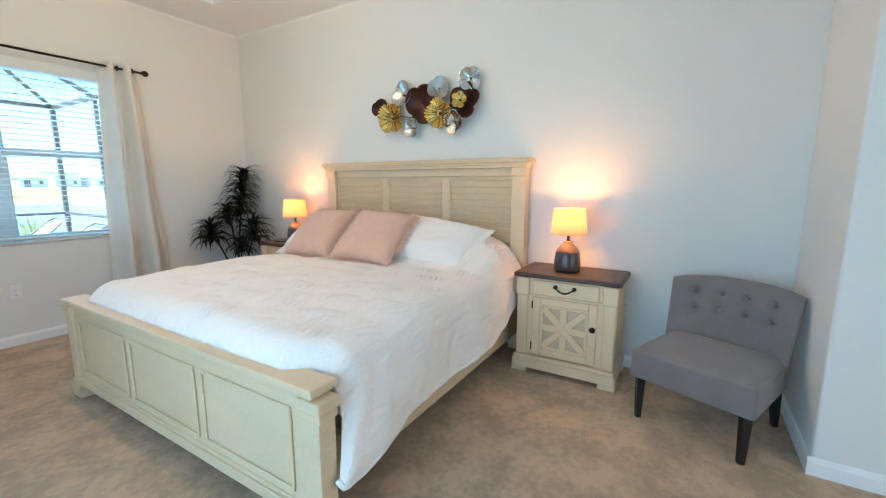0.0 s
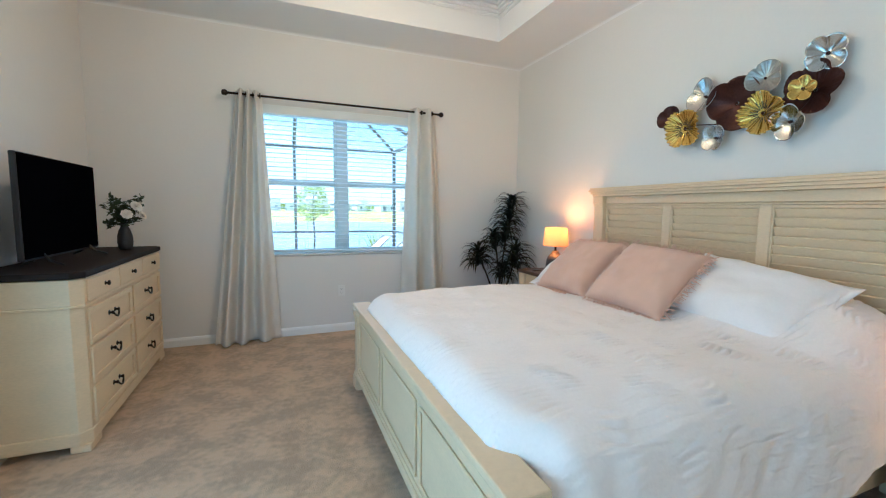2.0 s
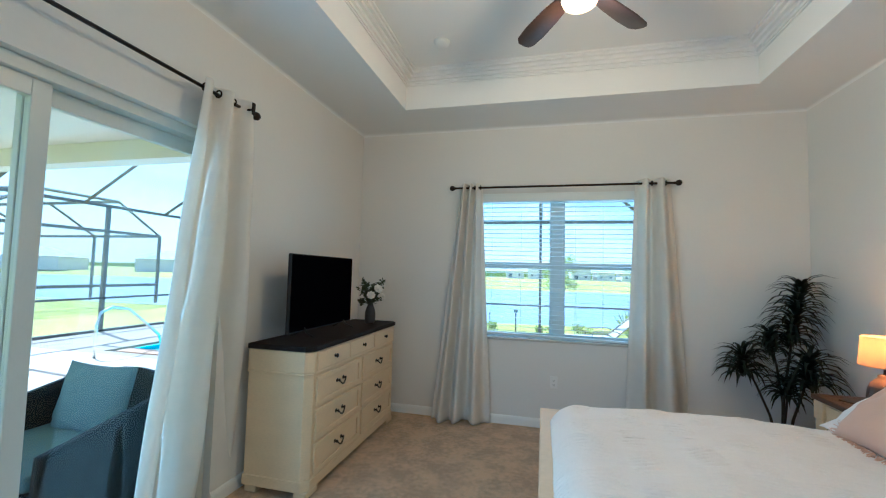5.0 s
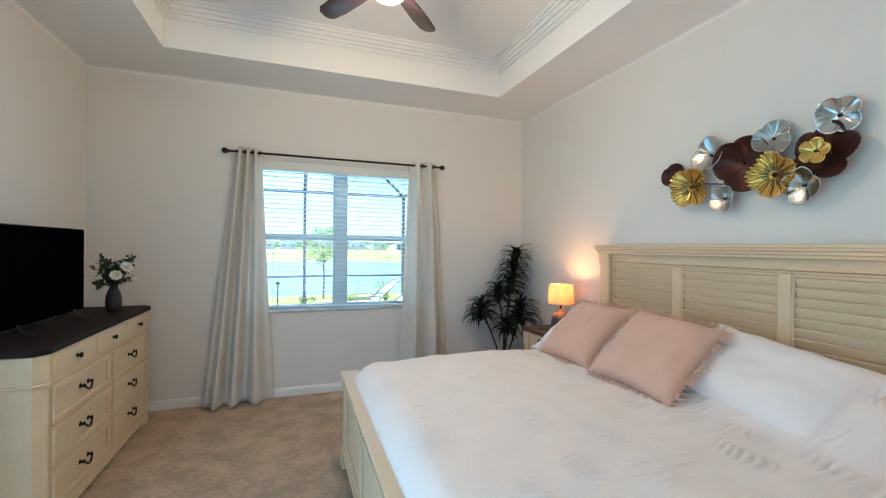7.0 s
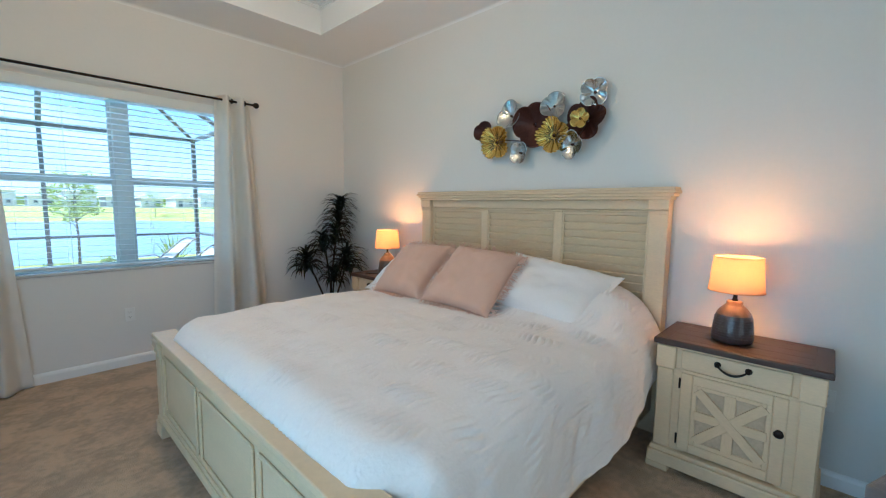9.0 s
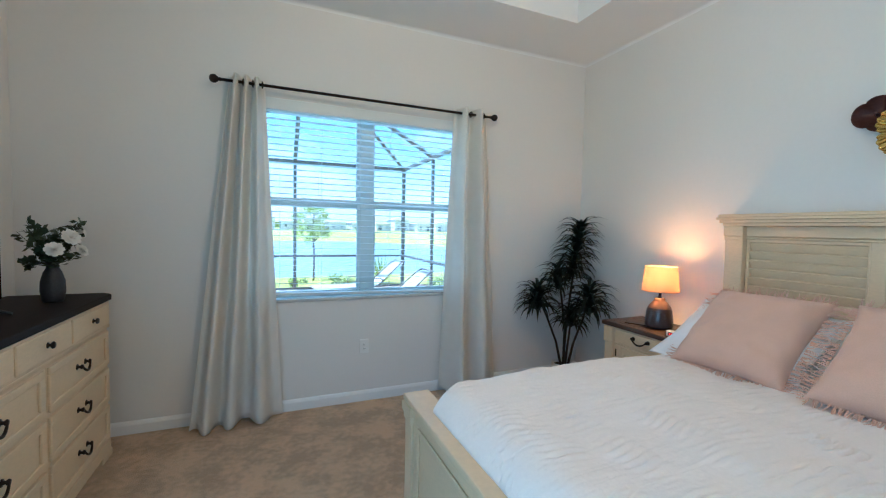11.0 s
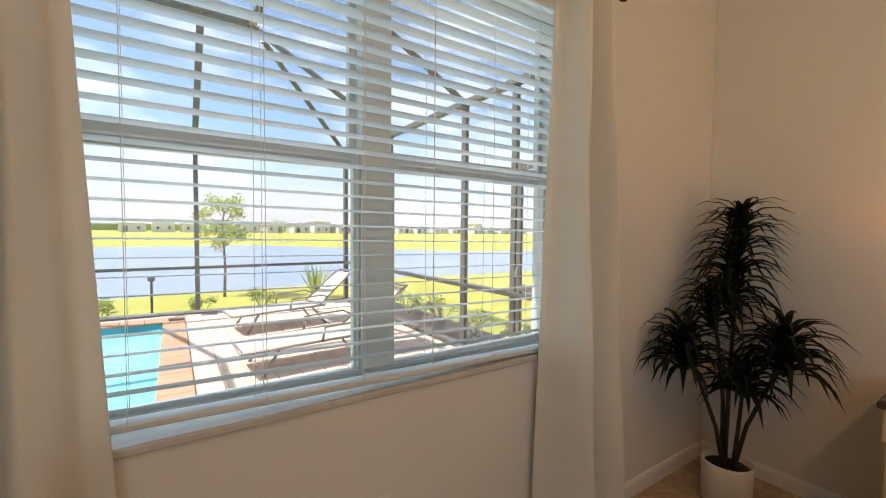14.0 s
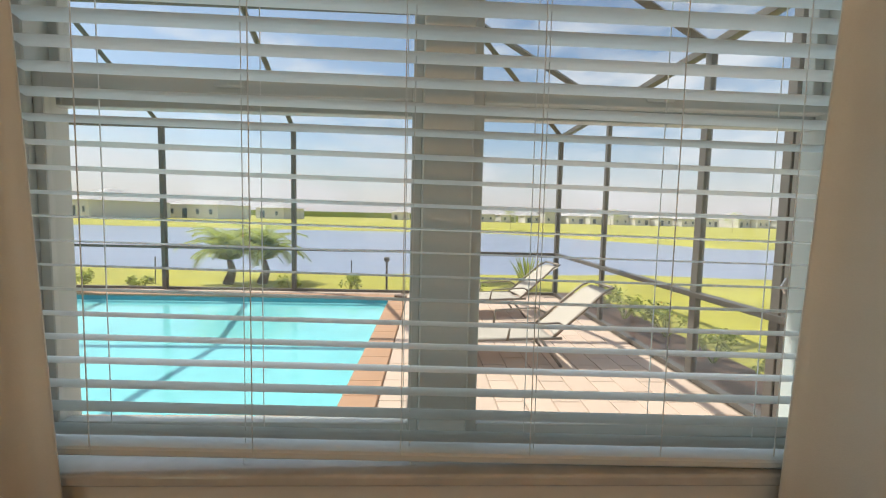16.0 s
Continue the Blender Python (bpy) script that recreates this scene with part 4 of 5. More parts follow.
def make_vase():
    v = thing("flower_vase", -4.06, -0.50, 0.985, 0, "dark grey vase with white flowers on the dresser", "vase")
    part("vase", lathe([(0, 0.0), (0.038, 0), (0.046, 0.012), (0.052, 0.06), (0.050, 0.11), (0.038, 0.155), (0.026, 0.18), (0.024, 0.20), (0.030, 0.212), (0.026, 0.212), (0.020, 0.19), (0, 0.17)], 28), vase_grey, v, smooth=True)
    rnd = random.Random(5)
    leaves = bmesh.new()
    stems = bmesh.new()
    heads = []
    for k in range(60):
        a, r = rnd.uniform(0, 6.283), rnd.uniform(0.02, 0.13)
        h = rnd.uniform(0.20, 0.44) - r * 0.4
        tip = Vector((r * math.cos(a), r * math.sin(a), h + 0.03))
        tube(((0, 0, 0.19), tip * 0.6 + Vector((0, 0, 0.08)), tip), (0.002, 0.0016, 0.001), 4, stems)
        for j in range(6):
            c = tip * (0.62 + 0.07 * j) + Vector((0, 0, 0.06 * (1 - 0.16 * j)))
            d = Vector((rnd.uniform(-1, 1), rnd.uniform(-1, 1), rnd.uniform(-0.3, 0.9))).normalized()
            w = d.cross(Vector((rnd.uniform(-1, 1), rnd.uniform(-1, 1), 1))).normalized() * 0.016
            ln = rnd.uniform(0.030, 0.052)
            q = [leaves.verts.new(p) for p in (c, c + d * ln * 0.5 + w, c + d * ln, c + d * ln * 0.5 - w)]
            leaves.faces.new(q)
    part("stems", stems, leaf_grey, v)
    part("foliage", leaves, leaf_grey, v, "grey-green sprigs")
    for x, y, z, size in ((0.10, -0.06, 0.34, 1.0), (0.05, -0.11, 0.28, 0.9), (0.09, 0.05, 0.37, 1.0), (0.12, 0.0, 0.27, 0.8), (0.06, 0.11, 0.30, 0.7)):
        bm = bmesh.new()
        for ring, (n, r, tilt) in enumerate(((8, 0.046, 0.15), (7, 0.038, 0.6), (6, 0.028, 1.0), (4, 0.016, 1.35))):
            for i in range(n):
                a = 2 * math.pi * i / n + ring * 0.5
                o = Vector((math.cos(a), math.sin(a), 0))
                t = Vector((-math.sin(a), math.cos(a), 0))
                d = o * math.cos(tilt) + Vector((0, 0, 1)) * math.sin(tilt)
                r *= size
                bm.faces.new([bm.verts.new(p) for p in (o * 0.003, d * r * 0.5 + t * r * 0.5, d * r + t * r * 0.2, d * r - t * r * 0.2, d * r * 0.5 - t * r * 0.5)])
                r /= size
        b = part("bloom", bm, petal_white, v, "cream ranunculus bloom", True)
        b.matrix_local = Matrix.Translation((x, y, z)) @ Vector((x + 0.04, y - 0.05, 0.10)).to_track_quat("Z", "Y").to_matrix().to_4x4()
    return v


make_vase()


# ---- accent chair ----
def make_chair():
    c = thing("accent_chair", -0.69, -4.89, 0, -112, "grey tufted armless accent chair with black legs", "chair")
    W = 0.30
    rnd = random.Random(2)
    # seat: box with rounded front and crowned top
    part("seat", boxes((-W, W, -0.30, 0.22, 0.25, 0.412), bevel=0.016, seg=3), grey_fabric, c, smooth=True)

    def seat_top(u, v):
        a, b = u * 2 - 1, v * 2 - 1
        e = max(0, 1 - abs(a) ** 6) ** 0.5 * max(0, 1 - abs(b) ** 6) ** 0.5
        return (a * (W - 0.004), -0.045 + b * 0.253, 0.400 + 0.045 * e)
    part("seat_cushion", sheet(24, 24, seat_top), grey_fabric, c, smooth=True)
    buttons = [(-0.195 + 0.13 * i, 0.690) for i in range(4)] + [(-0.195 + 0.13 * i, 0.595) for i in range(4)]

    def back(side):
        def g(u, v):
            a = u * 2 - 1
            w = W + 0.025 * v
            z = 0.33 + (0.785 - 0.03 * abs(a) ** 3 - 0.33) * v
            bend = -0.085 * a * a
            y = 0.215 + 0.10 * v + bend
            th = 0.085 - 0.02 * v
            edge = (1 - abs(a) ** 8) * (1 - abs(2 * v - 1) ** 8)
            if side < 0:
                dent = 0
                for bx, bz in buttons:
                    dent += 0.020 * math.exp(-((a * w - bx) ** 2 + (z - bz) ** 2) / 0.0006)
                y = y - th * 0.5 * (0.55 + 0.45 * max(0, edge)) + dent
            else:
                y = y + th * 0.5 * (0.6 + 0.4 * max(0, edge))
            return (a * w, y, z)
        return g
    bm = sheet(60, 44, back(-1))
    sheet(60, 44, back(1), bm)
    bmesh.ops.bridge_loops(bm, edges=[e for e in bm.edges if len(e.link_faces) == 1])
    bmesh.ops.recalc_face_normals(bm, faces=bm.faces[:])
    b = part("backrest", bm, grey_fabric, c, smooth=True)
    for bx, bz in buttons:
        v = (bz - 0.33) / (0.785 - 0.33)
        y = 0.215 + 0.10 * v - 0.085 * (bx / W) ** 2 - (0.085 - 0.02 * v) * 0.5 + 0.014
        part("button", lathe([(0, 0.008), (0.008, 0.0065), (0.0125, 0.0), (0, -0.003)], 14, None, pose(bx, y, bz, 100, 0, 0)), grey_fabric, b, smooth=True)
    for s in (-1, 1):
        for y, lean in ((-0.255, 0.0), (0.19, 0.075)):
            part("leg", tube(((s * 0.255, y, 0.262), (s * 0.255, y + lean, 0.0)), (0.031, 0.020), 4), black_wood, c, "tapered black wooden leg")
    return c


make_chair()


# ---- plant ----
def make_plant():
    p = thing("potted_plant", -0.535, -0.29, 0, 0, "artificial dracaena with spiky dark leaves in a white pot", "plant")
    pot = part("pot", lathe([(0, 0.0), (0.102, 0), (0.108, 0.006), (0.112, 0.208), (0.110, 0.214), (0.104, 0.214), (0.102, 0.18), (0, 0.18)], 40), pot_white, p, "plain cream cylinder pot", True)
    part("soil", lathe([(0, 0.186), (0.05, 0.19), (0.1015, 0.182)], 24), soil, pot)
    rnd = random.Random(7)
    trunks = (((0, 0.01, 0.18), (0.03, 0.015, 0.6), (0.10, 0.03, 1.02), (0.19, 0.05, 1.40)), ((-0.03, 0, 0.18), (-0.07, 0.03, 0.40), (-0.14, 0.08, 0.62), (-0.22, 0.12, 0.81)), ((0.03, -0.02, 0.18), (0.05, -0.06, 0.40), (0.08, -0.14, 0.64), (0.10, -0.18, 0.84)), ((0.02, 0.03, 0.18), (0.03, 0.04, 0.5), (0.0, 0.06, 0.80), (-0.04, 0.075, 1.02)), ((-0.01, -0.03, 0.18), (0.0, -0.04, 0.36), (0.015, -0.045, 0.5), (0.02, -0.05, 0.62)))
    for t in trunks:
        part("trunk", tube(t, (0.012, 0.010, 0.009, 0.006), 8), stem_dark, p, smooth=True)

    def rosette(place, axis, n, ln, bm):
        for k in range(n):
            f = k / n
            a = k * 2.399963 + rnd.uniform(-0.25, 0.25)
            el = radians(86 - 52 * f ** 0.45 + rnd.uniform(-9, 9))
            o = Vector((math.cos(a), math.sin(a), 0))
            L = ln * rnd.uniform(0.8, 1.1)
            base = Vector(place) - Vector((0.24 * f * axis if axis > 0.3 else 0, 0, f * axis))
            pts = []
            for s in range(6):
                q = s / 5
                e = el - 0.85 * q * q
                pt = base + o * (L * q * math.cos(e)) + Vector((0, 0, L * q * math.sin(e)))
                pts.append(Vector((min(pt.x, 0.375), min(pt.y, 0.275), pt.z)))
            side = Vector((-math.sin(a), math.cos(a), 0))
            wid = (0.008, 0.0145, 0.0165, 0.014, 0.008, 0.0004)
            rows = []
            for pt, w in zip(pts, wid):
                rows.append((bm.verts.new(pt - side * w + Vector((0, 0, w * 0.35))), bm.verts.new(pt), bm.verts.new(pt + side * w + Vector((0, 0, w * 0.35)))))
            for r0, r1 in zip(rows, rows[1:]):
                bm.faces.new((r0[0], r0[1], r1[1], r1[0]))
                bm.faces.new((r0[1], r0[2], r1[2], r1[1]))
    for place, n, ln, tall in (((0.19, 0.05, 1.41), 150, 0.245, 0.46), ((-0.22, 0.12, 0.82), 76, 0.245, 0.15), ((0.10, -0.18, 0.85), 84, 0.255, 0.18), ((-0.04, 0.075, 1.02), 52, 0.21, 0.15), ((0.02, -0.05, 0.64), 50, 0.23, 0.10)):
        bm = bmesh.new()
        rosette(place, tall, n, ln, bm)
        part("leaf_rosette", bm, leaf_dark, p, "spiky dark green leaves", True)
    return p


make_plant()


# ---- wall art of metal blossoms ----
def make_art():
    art = thing("wall_art", XE, -2.56, 1.95, -90, "cluster of gold, silver and brown metal blossoms on the wall", "wall art")
    part("rods", tube(((-0.40, -0.012, 0.08), (-0.20, -0.014, 0.0), (0.0, -0.012, -0.03), (0.30, -0.014, 0.02), (0.55, -0.012, 0.23)), 0.004, 6), copper_dark, art)

    def blossom(x, z, d, r, petals, material, label, ridge, seed, tilt):
        rnd = random.Random(seed)
        ph = rnd.uniform(0, 6.28)

        def fn(u, v):
            a = 2 * math.pi * u
            lobe = abs(math.cos(petals * a / 2 + ph)) ** 0.6
            R = r * (0.74 + 0.26 * lobe) * (0.06 + 0.94 * v)
            cup = -0.32 * r * v ** 1.6 - 0.05 * r * v * math.sin(petals * a + ph)
            rib = (0.022 if ridge > 0.5 else 0.006) * r / 0.1 * ridge * math.sin(a * 14 * petals / 2) * v * (1 - v * 0.4)
            return (R * math.cos(a), cup + rib, R * math.sin(a))
        bm = sheet(96, 12, fn, closed=True)
        o = part("blossom", bm, material, art, label, True)
        s = o.modifiers.new("thick", "SOLIDIFY")
        s.thickness = 0.0015
        o.matrix_local = pose(x, -d, z, tilt[0], 0, tilt[1])
        part("stamen", lathe([(0, 0.02), (0.005, 0.017), (0.008, 0.008), (0.005, 0)], 10, None, pose(0, 0.002, 0, 90, 0, 0)), copper_dark, o, smooth=True)
        if ridge > 0.5:
            slots = bmesh.new()
            for k in range(22):
                a = 2 * math.pi * k / 22 + ph
                r0, r1 = r * 0.20, r * (0.50 + 0.10 * math.sin(k * 2.4))
                y0, y1 = -0.32 * 0.10 * r - 0.006, -0.32 * r * 0.40 - 0.010
                t = 0.0022
                slots.faces.new([slots.verts.new(q) for q in ((r0 * math.cos(a - t / r0), y0, r0 * math.sin(a - t / r0)), (r0 * math.cos(a + t / r0), y0, r0 * math.sin(a + t / r0)), (r1 * math.cos(a + t / r1), y1, r1 * math.sin(a + t / r1)), (r1 * math.cos(a - t / r1), y1, r1 * math.sin(a - t / r1)))])
            part("slots", slots, slot_dark, o, "dark radial slits")
        tube_bm = tube(((x, -d, z), (x * 0.98, -0.012, z * 0.9)), 0.003, 5)
        part("stem", tube_bm, copper_dark, art)
    G, S, P, B = (gold, "ridged gold metal blossom"), (silver, "shiny silver metal blossom"), (pewter, "dull pewter metal blossom"), (copper_dark, "dark brown metal blossom")
    rows = ((-0.395, 0.078, 0.025, 0.100, 3, B, 0.1), (-0.244, -0.021, 0.055, 0.150, 4, G, 0.8), (-0.122, 0.173, 0.035, 0.130, 3, S, 0.1), (-0.016, -0.121, 0.055, 0.100, 4, S, 0.3), (0.085, 0.084, 0.020, 0.185, 3, B, 0.1), (0.259, 0.185, 0.050, 0.110, 3, P, 0.4), (0.268, -0.019, 0.060, 0.140, 4, G, 0.9), (0.414, -0.098, 0.060, 0.110, 4, S, 0.15), (0.504, 0.059, 0.025, 0.165, 5, B, 0.45), (0.466, 0.071, 0.070, 0.075, 5, G, 0.3), (0.552, 0.234, 0.045, 0.108, 4, S, 0.1))
    for i, (x, z, d, r, n, (m, label), ridge) in enumerate(rows):
        blossom(x, z, d, r * 0.93, n, m, label, ridge, i + 3, (8 * math.sin(i * 2.1), 10 * math.cos(i * 1.3)))
    return art


make_art()


# ---- ceiling fan, detector, outlets ----
def make_fan():
    f = thing("ceiling_fan", -2.25, -2.07, 2.90, 0, "dark brown five-blade ceiling fan with a lit globe", "ceiling fan")
    part("canopy", lathe([(0, 0.49), (0.075, 0.49), (0.075, 0.47), (0.05, 0.44), (0.016, 0.43), (0.016, 0.26), (0.05, 0.25), (0.05, 0.24)], 28), fan_dark, f, smooth=True)
    part("motor", lathe([(0, 0.25), (0.06, 0.25), (0.105, 0.225), (0.118, 0.19), (0.118, 0.13), (0.105, 0.105), (0.100, 0.10), (0.100, 0.055), (0.096, 0.05), (0, 0.05)], 36), fan_dark, f, smooth=True)
    part("globe", lathe([(0.092, 0.052), (0.094, 0.040), (0.086, 0.020), (0.064, 0.004), (0.034, -0.005), (0, -0.008)], 32), fan_glass, f, "glowing frosted glass bowl", True).visible_shadow = False
    for k in range(5):
        ang = 50 + 72 * k
        out = [(0.155, -0.045), (0.30, -0.060), (0.48, -0.068), (0.60, -0.062), (0.635, -0.045), (0.645, -0.015), (0.640, 0.030), (0.60, 0.058), (0.48, 0.066), (0.30, 0.060), (0.155, 0.045)]
        bm = prism([(x * 0.95, y) for x, y in out], -0.004, 0.004, 0.002)
        o = part("blade", bm, fan_blade, f, "dark wooden blade", True)
        o.matrix_local = pose(0, 0, 0.125, 0, 0, ang) @ pose(0, 0, 0, 12, 0, 0)
        part("blade_iron", boxes((0.09, 0.20, -0.022, 0.022, 0.004, 0.012), (0.17, 0.24, -0.035, 0.035, 0.004, 0.009), bevel=0.003), fan_dark, o)
    return f


make_fan()
sd = thing("smoke_detector", -3.25, -1.10, ZC - 0.036, 0, "small white round smoke detector on the ceiling", "smoke detector")
part("case", lathe([(0, 0.0), (0.04, 0.0), (0.058, 0.010), (0.064, 0.022), (0.066, 0.036), (0, 0.036)], 28), outlet_white, sd, smooth=True)


def make_outlet(x, y, z, rz, label):
    o = thing("wall_outlet", x, y, z, rz, label, "outlet", "outlets")
    part("plate", boxes((-0.036, 0.036, -0.006, 0.0, -0.058, 0.058), bevel=0.003, seg=2), outlet_white, o)
    for s in (-1, 1):
        q = part("socket", boxes((-0.017, 0.017, -0.0085, -0.006, s * 0.020 - 0.014, s * 0.020 + 0.014), bevel=0.001), outlet_white, o)
        part("slots", boxes((-0.008, -0.006, -0.0092, -0.008, s * 0.020 - 0.003, s * 0.020 + 0.006), (0.006, 0.008, -0.0092, -0.008, s * 0.020 - 0.003, s * 0.020 + 0.006), (-0.0025, 0.0025, -0.0092, -0.008, s * 0.020 - 0.010, s * 0.020 - 0.006)), slot_dark, q)
    return o


make_outlet(-2.312, -0.0005, 0.447, 0, "white duplex wall outlet below the window")
make_outlet(XE - 0.0005, -4.385, 0.45, -90, "white duplex wall outlet beside the nightstand")


# ---- outdoors: materials ----
grass = mat("grass", (0.40, 0.365, 0.05), 0.9, var=0.30, scale=0.6, fine=9, bump=0.6, bscale=30)
water = mat("water", (0.26, 0.29, 0.375), 0.30, var=0.15, scale=0.08, fine=0.8, bump=1.0, bscale=1.6, stretch=(0.5, 1.6, 1))
pool_water = mat("pool_water", (0.24, 0.66, 0.66), 0.06, var=0.16, scale=1.2, fine=9, bump=0.30, bscale=7)
pool_tile = mat("pool_tile", (0.10, 0.42, 0.50), 0.2, var=0.1)
spa_tile = mat("spa_tile", (0.22, 0.30, 0.36), 0.4, var=0.25, scale=12, fine=60)
paver = mat("paver", (0.66, 0.50, 0.385), 0.85, var=0.14, scale=3, fine=40, bump=0.2, bscale=60, rand=0.35)
joint_sand = mat("joint_sand", (0.38, 0.29, 0.22), 0.95, var=0.2, bump=0.4, bscale=80)
coping = mat("coping", (0.50, 0.29, 0.17), 0.8, var=0.14, scale=4, fine=40, bump=0.15, bscale=60, rand=0.25)
cage_metal = mat("cage_metal", (0.15, 0.135, 0.115), 0.5, 0.2, var=0.15)
cage_white = mat("cage_white", (0.62, 0.63, 0.62), 0.5, var=0.05)
stucco = mat("stucco", (0.70, 0.66, 0.60), 0.9, var=0.06, bump=0.3, bscale=90)
roof_tile = mat("roof_tile", (0.46, 0.43, 0.41), 0.85, var=0.2, scale=1, fine=6)
house_glass = mat("house_glass", (0.06, 0.08, 0.10), 0.1, var=0.1)
sling = mat("sling", (0.52, 0.46, 0.38), 0.8, var=0.08, fine=200, bump=0.2, bscale=300)
frame_grey = mat("frame_grey", (0.26, 0.22, 0.18), 0.5, 0.4, var=0.1)
wicker = mat("wicker", (0.005, 0.013, 0.018), 0.6, var=0.4, scale=20, fine=120, bump=0.25, bscale=130)
wicker.node_tree.nodes["Principled BSDF"].inputs["Specular IOR Level"].default_value = 0.12
teal_cloth = mat("teal_cloth", (0.15, 0.22, 0.24), 0.9, var=0.1, fine=250, bump=0.25, bscale=300)
leaf_green = mat("leaf_green", (0.32, 0.36, 0.07), 0.6, var=0.4, scale=3)
palm_green = mat("palm_green", (0.42, 0.45, 0.075), 0.6, var=0.4, scale=4)
bark = mat("bark", (0.16, 0.12, 0.09), 0.9, var=0.3, scale=6, bump=0.6, bscale=40)
mulch = mat("mulch", (0.11, 0.06, 0.04), 1.0, var=0.4, scale=8, bump=0.9, bscale=50)
thin_cloth(leaf_green, 0.4, (0.50, 0.56, 0.08))
thin_cloth(palm_green, 0.45, (0.55, 0.60, 0.09))
steel = mat("steel", (0.72, 0.73, 0.74), 0.25, 1.0, var=0.05)

water.node_tree.nodes["Principled BSDF"].inputs["Specular IOR Level"].default_value = 0.4



def screen_material():
    """Fine insect mesh: mostly see-through, with a thin pale weave."""
    m = mat("insect_screen", (0.42, 0.43, 0.44), 0.9, var=0.05, scale=2)
    nt = m.node_tree
    tr = nt.nodes.new("ShaderNodeBsdfTransparent")
    mx = nt.nodes.new("ShaderNodeMixShader")
    mx.inputs[0].default_value = 0.15
    nt.links.new(tr.outputs[0], mx.inputs[1])
    nt.links.new(nt.nodes["Principled BSDF"].outputs[0], mx.inputs[2])
    nt.links.new(mx.outputs[0], nt.nodes["Material Output"].inputs["Surface"])
    return m


insect_screen = screen_material()
DECK = -0.12
# ---- ground and lake ----
GY = (-300, -60, -12, 0.2, 1.5, 2.5, 4, 5.5, 6.5, 7.3, 8.4, 9.6, 10.6, 11.4, 12.2, 13, 14, 15.5, 20, 24, 28, 32, 36, 42, 48, 52, 56, 60, 70, 95, 140, 220, 400, 900, 3000)
GX = (-3000, -900, -300, -120, -60, -30, -20, -14, -12, -10, -8, -6, -4, -2, 0, 2, 4, 8, 11, 14, 18, 23, 30, 60, 120, 300, 900, 3000)


def ground_z(x, y):
    bank = 11.4 + 0.4 * math.sin(x * 0.35)
    far = 51 - 1.7 * max(0.0, min(16.0, x - 7)) + 1.5 * math.sin(x * 0.06)
    if y < 0.2 or (-14 < x < 0.3 and y < 7.2):
        return -0.35
    if y < bank - 0.5:
        return -0.22
    if y < bank + 3.4:
        return -0.22 - 1.4 * (y - bank + 0.5) / 3.9
    if y < far:
        return -1.62
    return min(0.1, -1.62 + (y - far) * 0.12)


def grid_mesh(xs, ys, fn):
    bm = bmesh.new()
    rows = [[bm.verts.new((x, y, fn(x, y))) for x in xs] for y in ys]
    for a, b in zip(rows, rows[1:]):
        for i in range(len(xs) - 1):
            bm.faces.new((a[i], a[i + 1], b[i + 1], b[i]))
    return bm


structure(part("ground", grid_mesh(GX, GY, ground_z), grass), "bright green lawn sloping to a lake", "lawn")
structure(part("water", boxes((-400, 400, 9.0, 75, -1.15, -0.75)), water), "blue lake with small ripples", "lake")

# ---- pool deck ----
PX0, PX1, PY0, PY1 = -10.2, -3.00, 2.15, 6.55
deck = structure(part("pavement", boxes((-13, 0.30, PY1 + 0.3, 7.20, -0.4, DECK - 0.012), (PX1 + 0.3, 0.30, 0.205, PY1 + 0.3, -0.4, DECK - 0.012), (-13, PX1 + 0.3, 0.205, PY0 - 0.3, -0.4, DECK - 0.012), (-13, PX0 - 0.3, PY0 - 0.3, PY1 + 0.3, -0.4, DECK - 0.012), (-13, XW - 0.201, -6.5, 0.204, -0.4, DECK - 0.012)), joint_sand), "tan paver deck round the swimming pool", "deck")
structure(part("pool_basin", boxes((PX0 - 0.1, PX1 + 0.1, PY0 - 0.1, PY1 + 0.1, -1.5, -1.4), (PX0 - 0.1, PX0, PY0, PY1, -1.4, DECK - 0.02), (PX1, PX1 + 0.1, PY0, PY1, -1.4, DECK - 0.02), (PX0 - 0.1, PX1 + 0.1, PY0 - 0.1, PY0, -1.4, DECK - 0.02), (PX0 - 0.1, PX1 + 0.1, PY1, PY1 + 0.1, -1.4, DECK - 0.02)), pool_tile), "turquoise tiled swimming pool basin", "pool")
structure(part("pool_water", boxes((PX0, PX1, PY0, PY1, -1.39, DECK - 0.10)), pool_water), "clear turquoise pool water", "pool water")

# ---- lanai roof and the house outside ----
structure(part("lanai_roof", boxes((-13, XW - 0.2, -6.5, 0.1, 3.12, 3.25), (-13, XW - 0.2, -0.15, 0.12, 2.86, 3.12)), stucco), "pale painted lanai ceiling with a beam", "roof")
# unseen overhang added to keep direct sun off the blind
structure(part("eave", boxes((XW - 0.2, 0.8, 0.201, 0.62, 3.0, 3.15)), stucco), "unseen plain roof eave that shades the window", "eave")


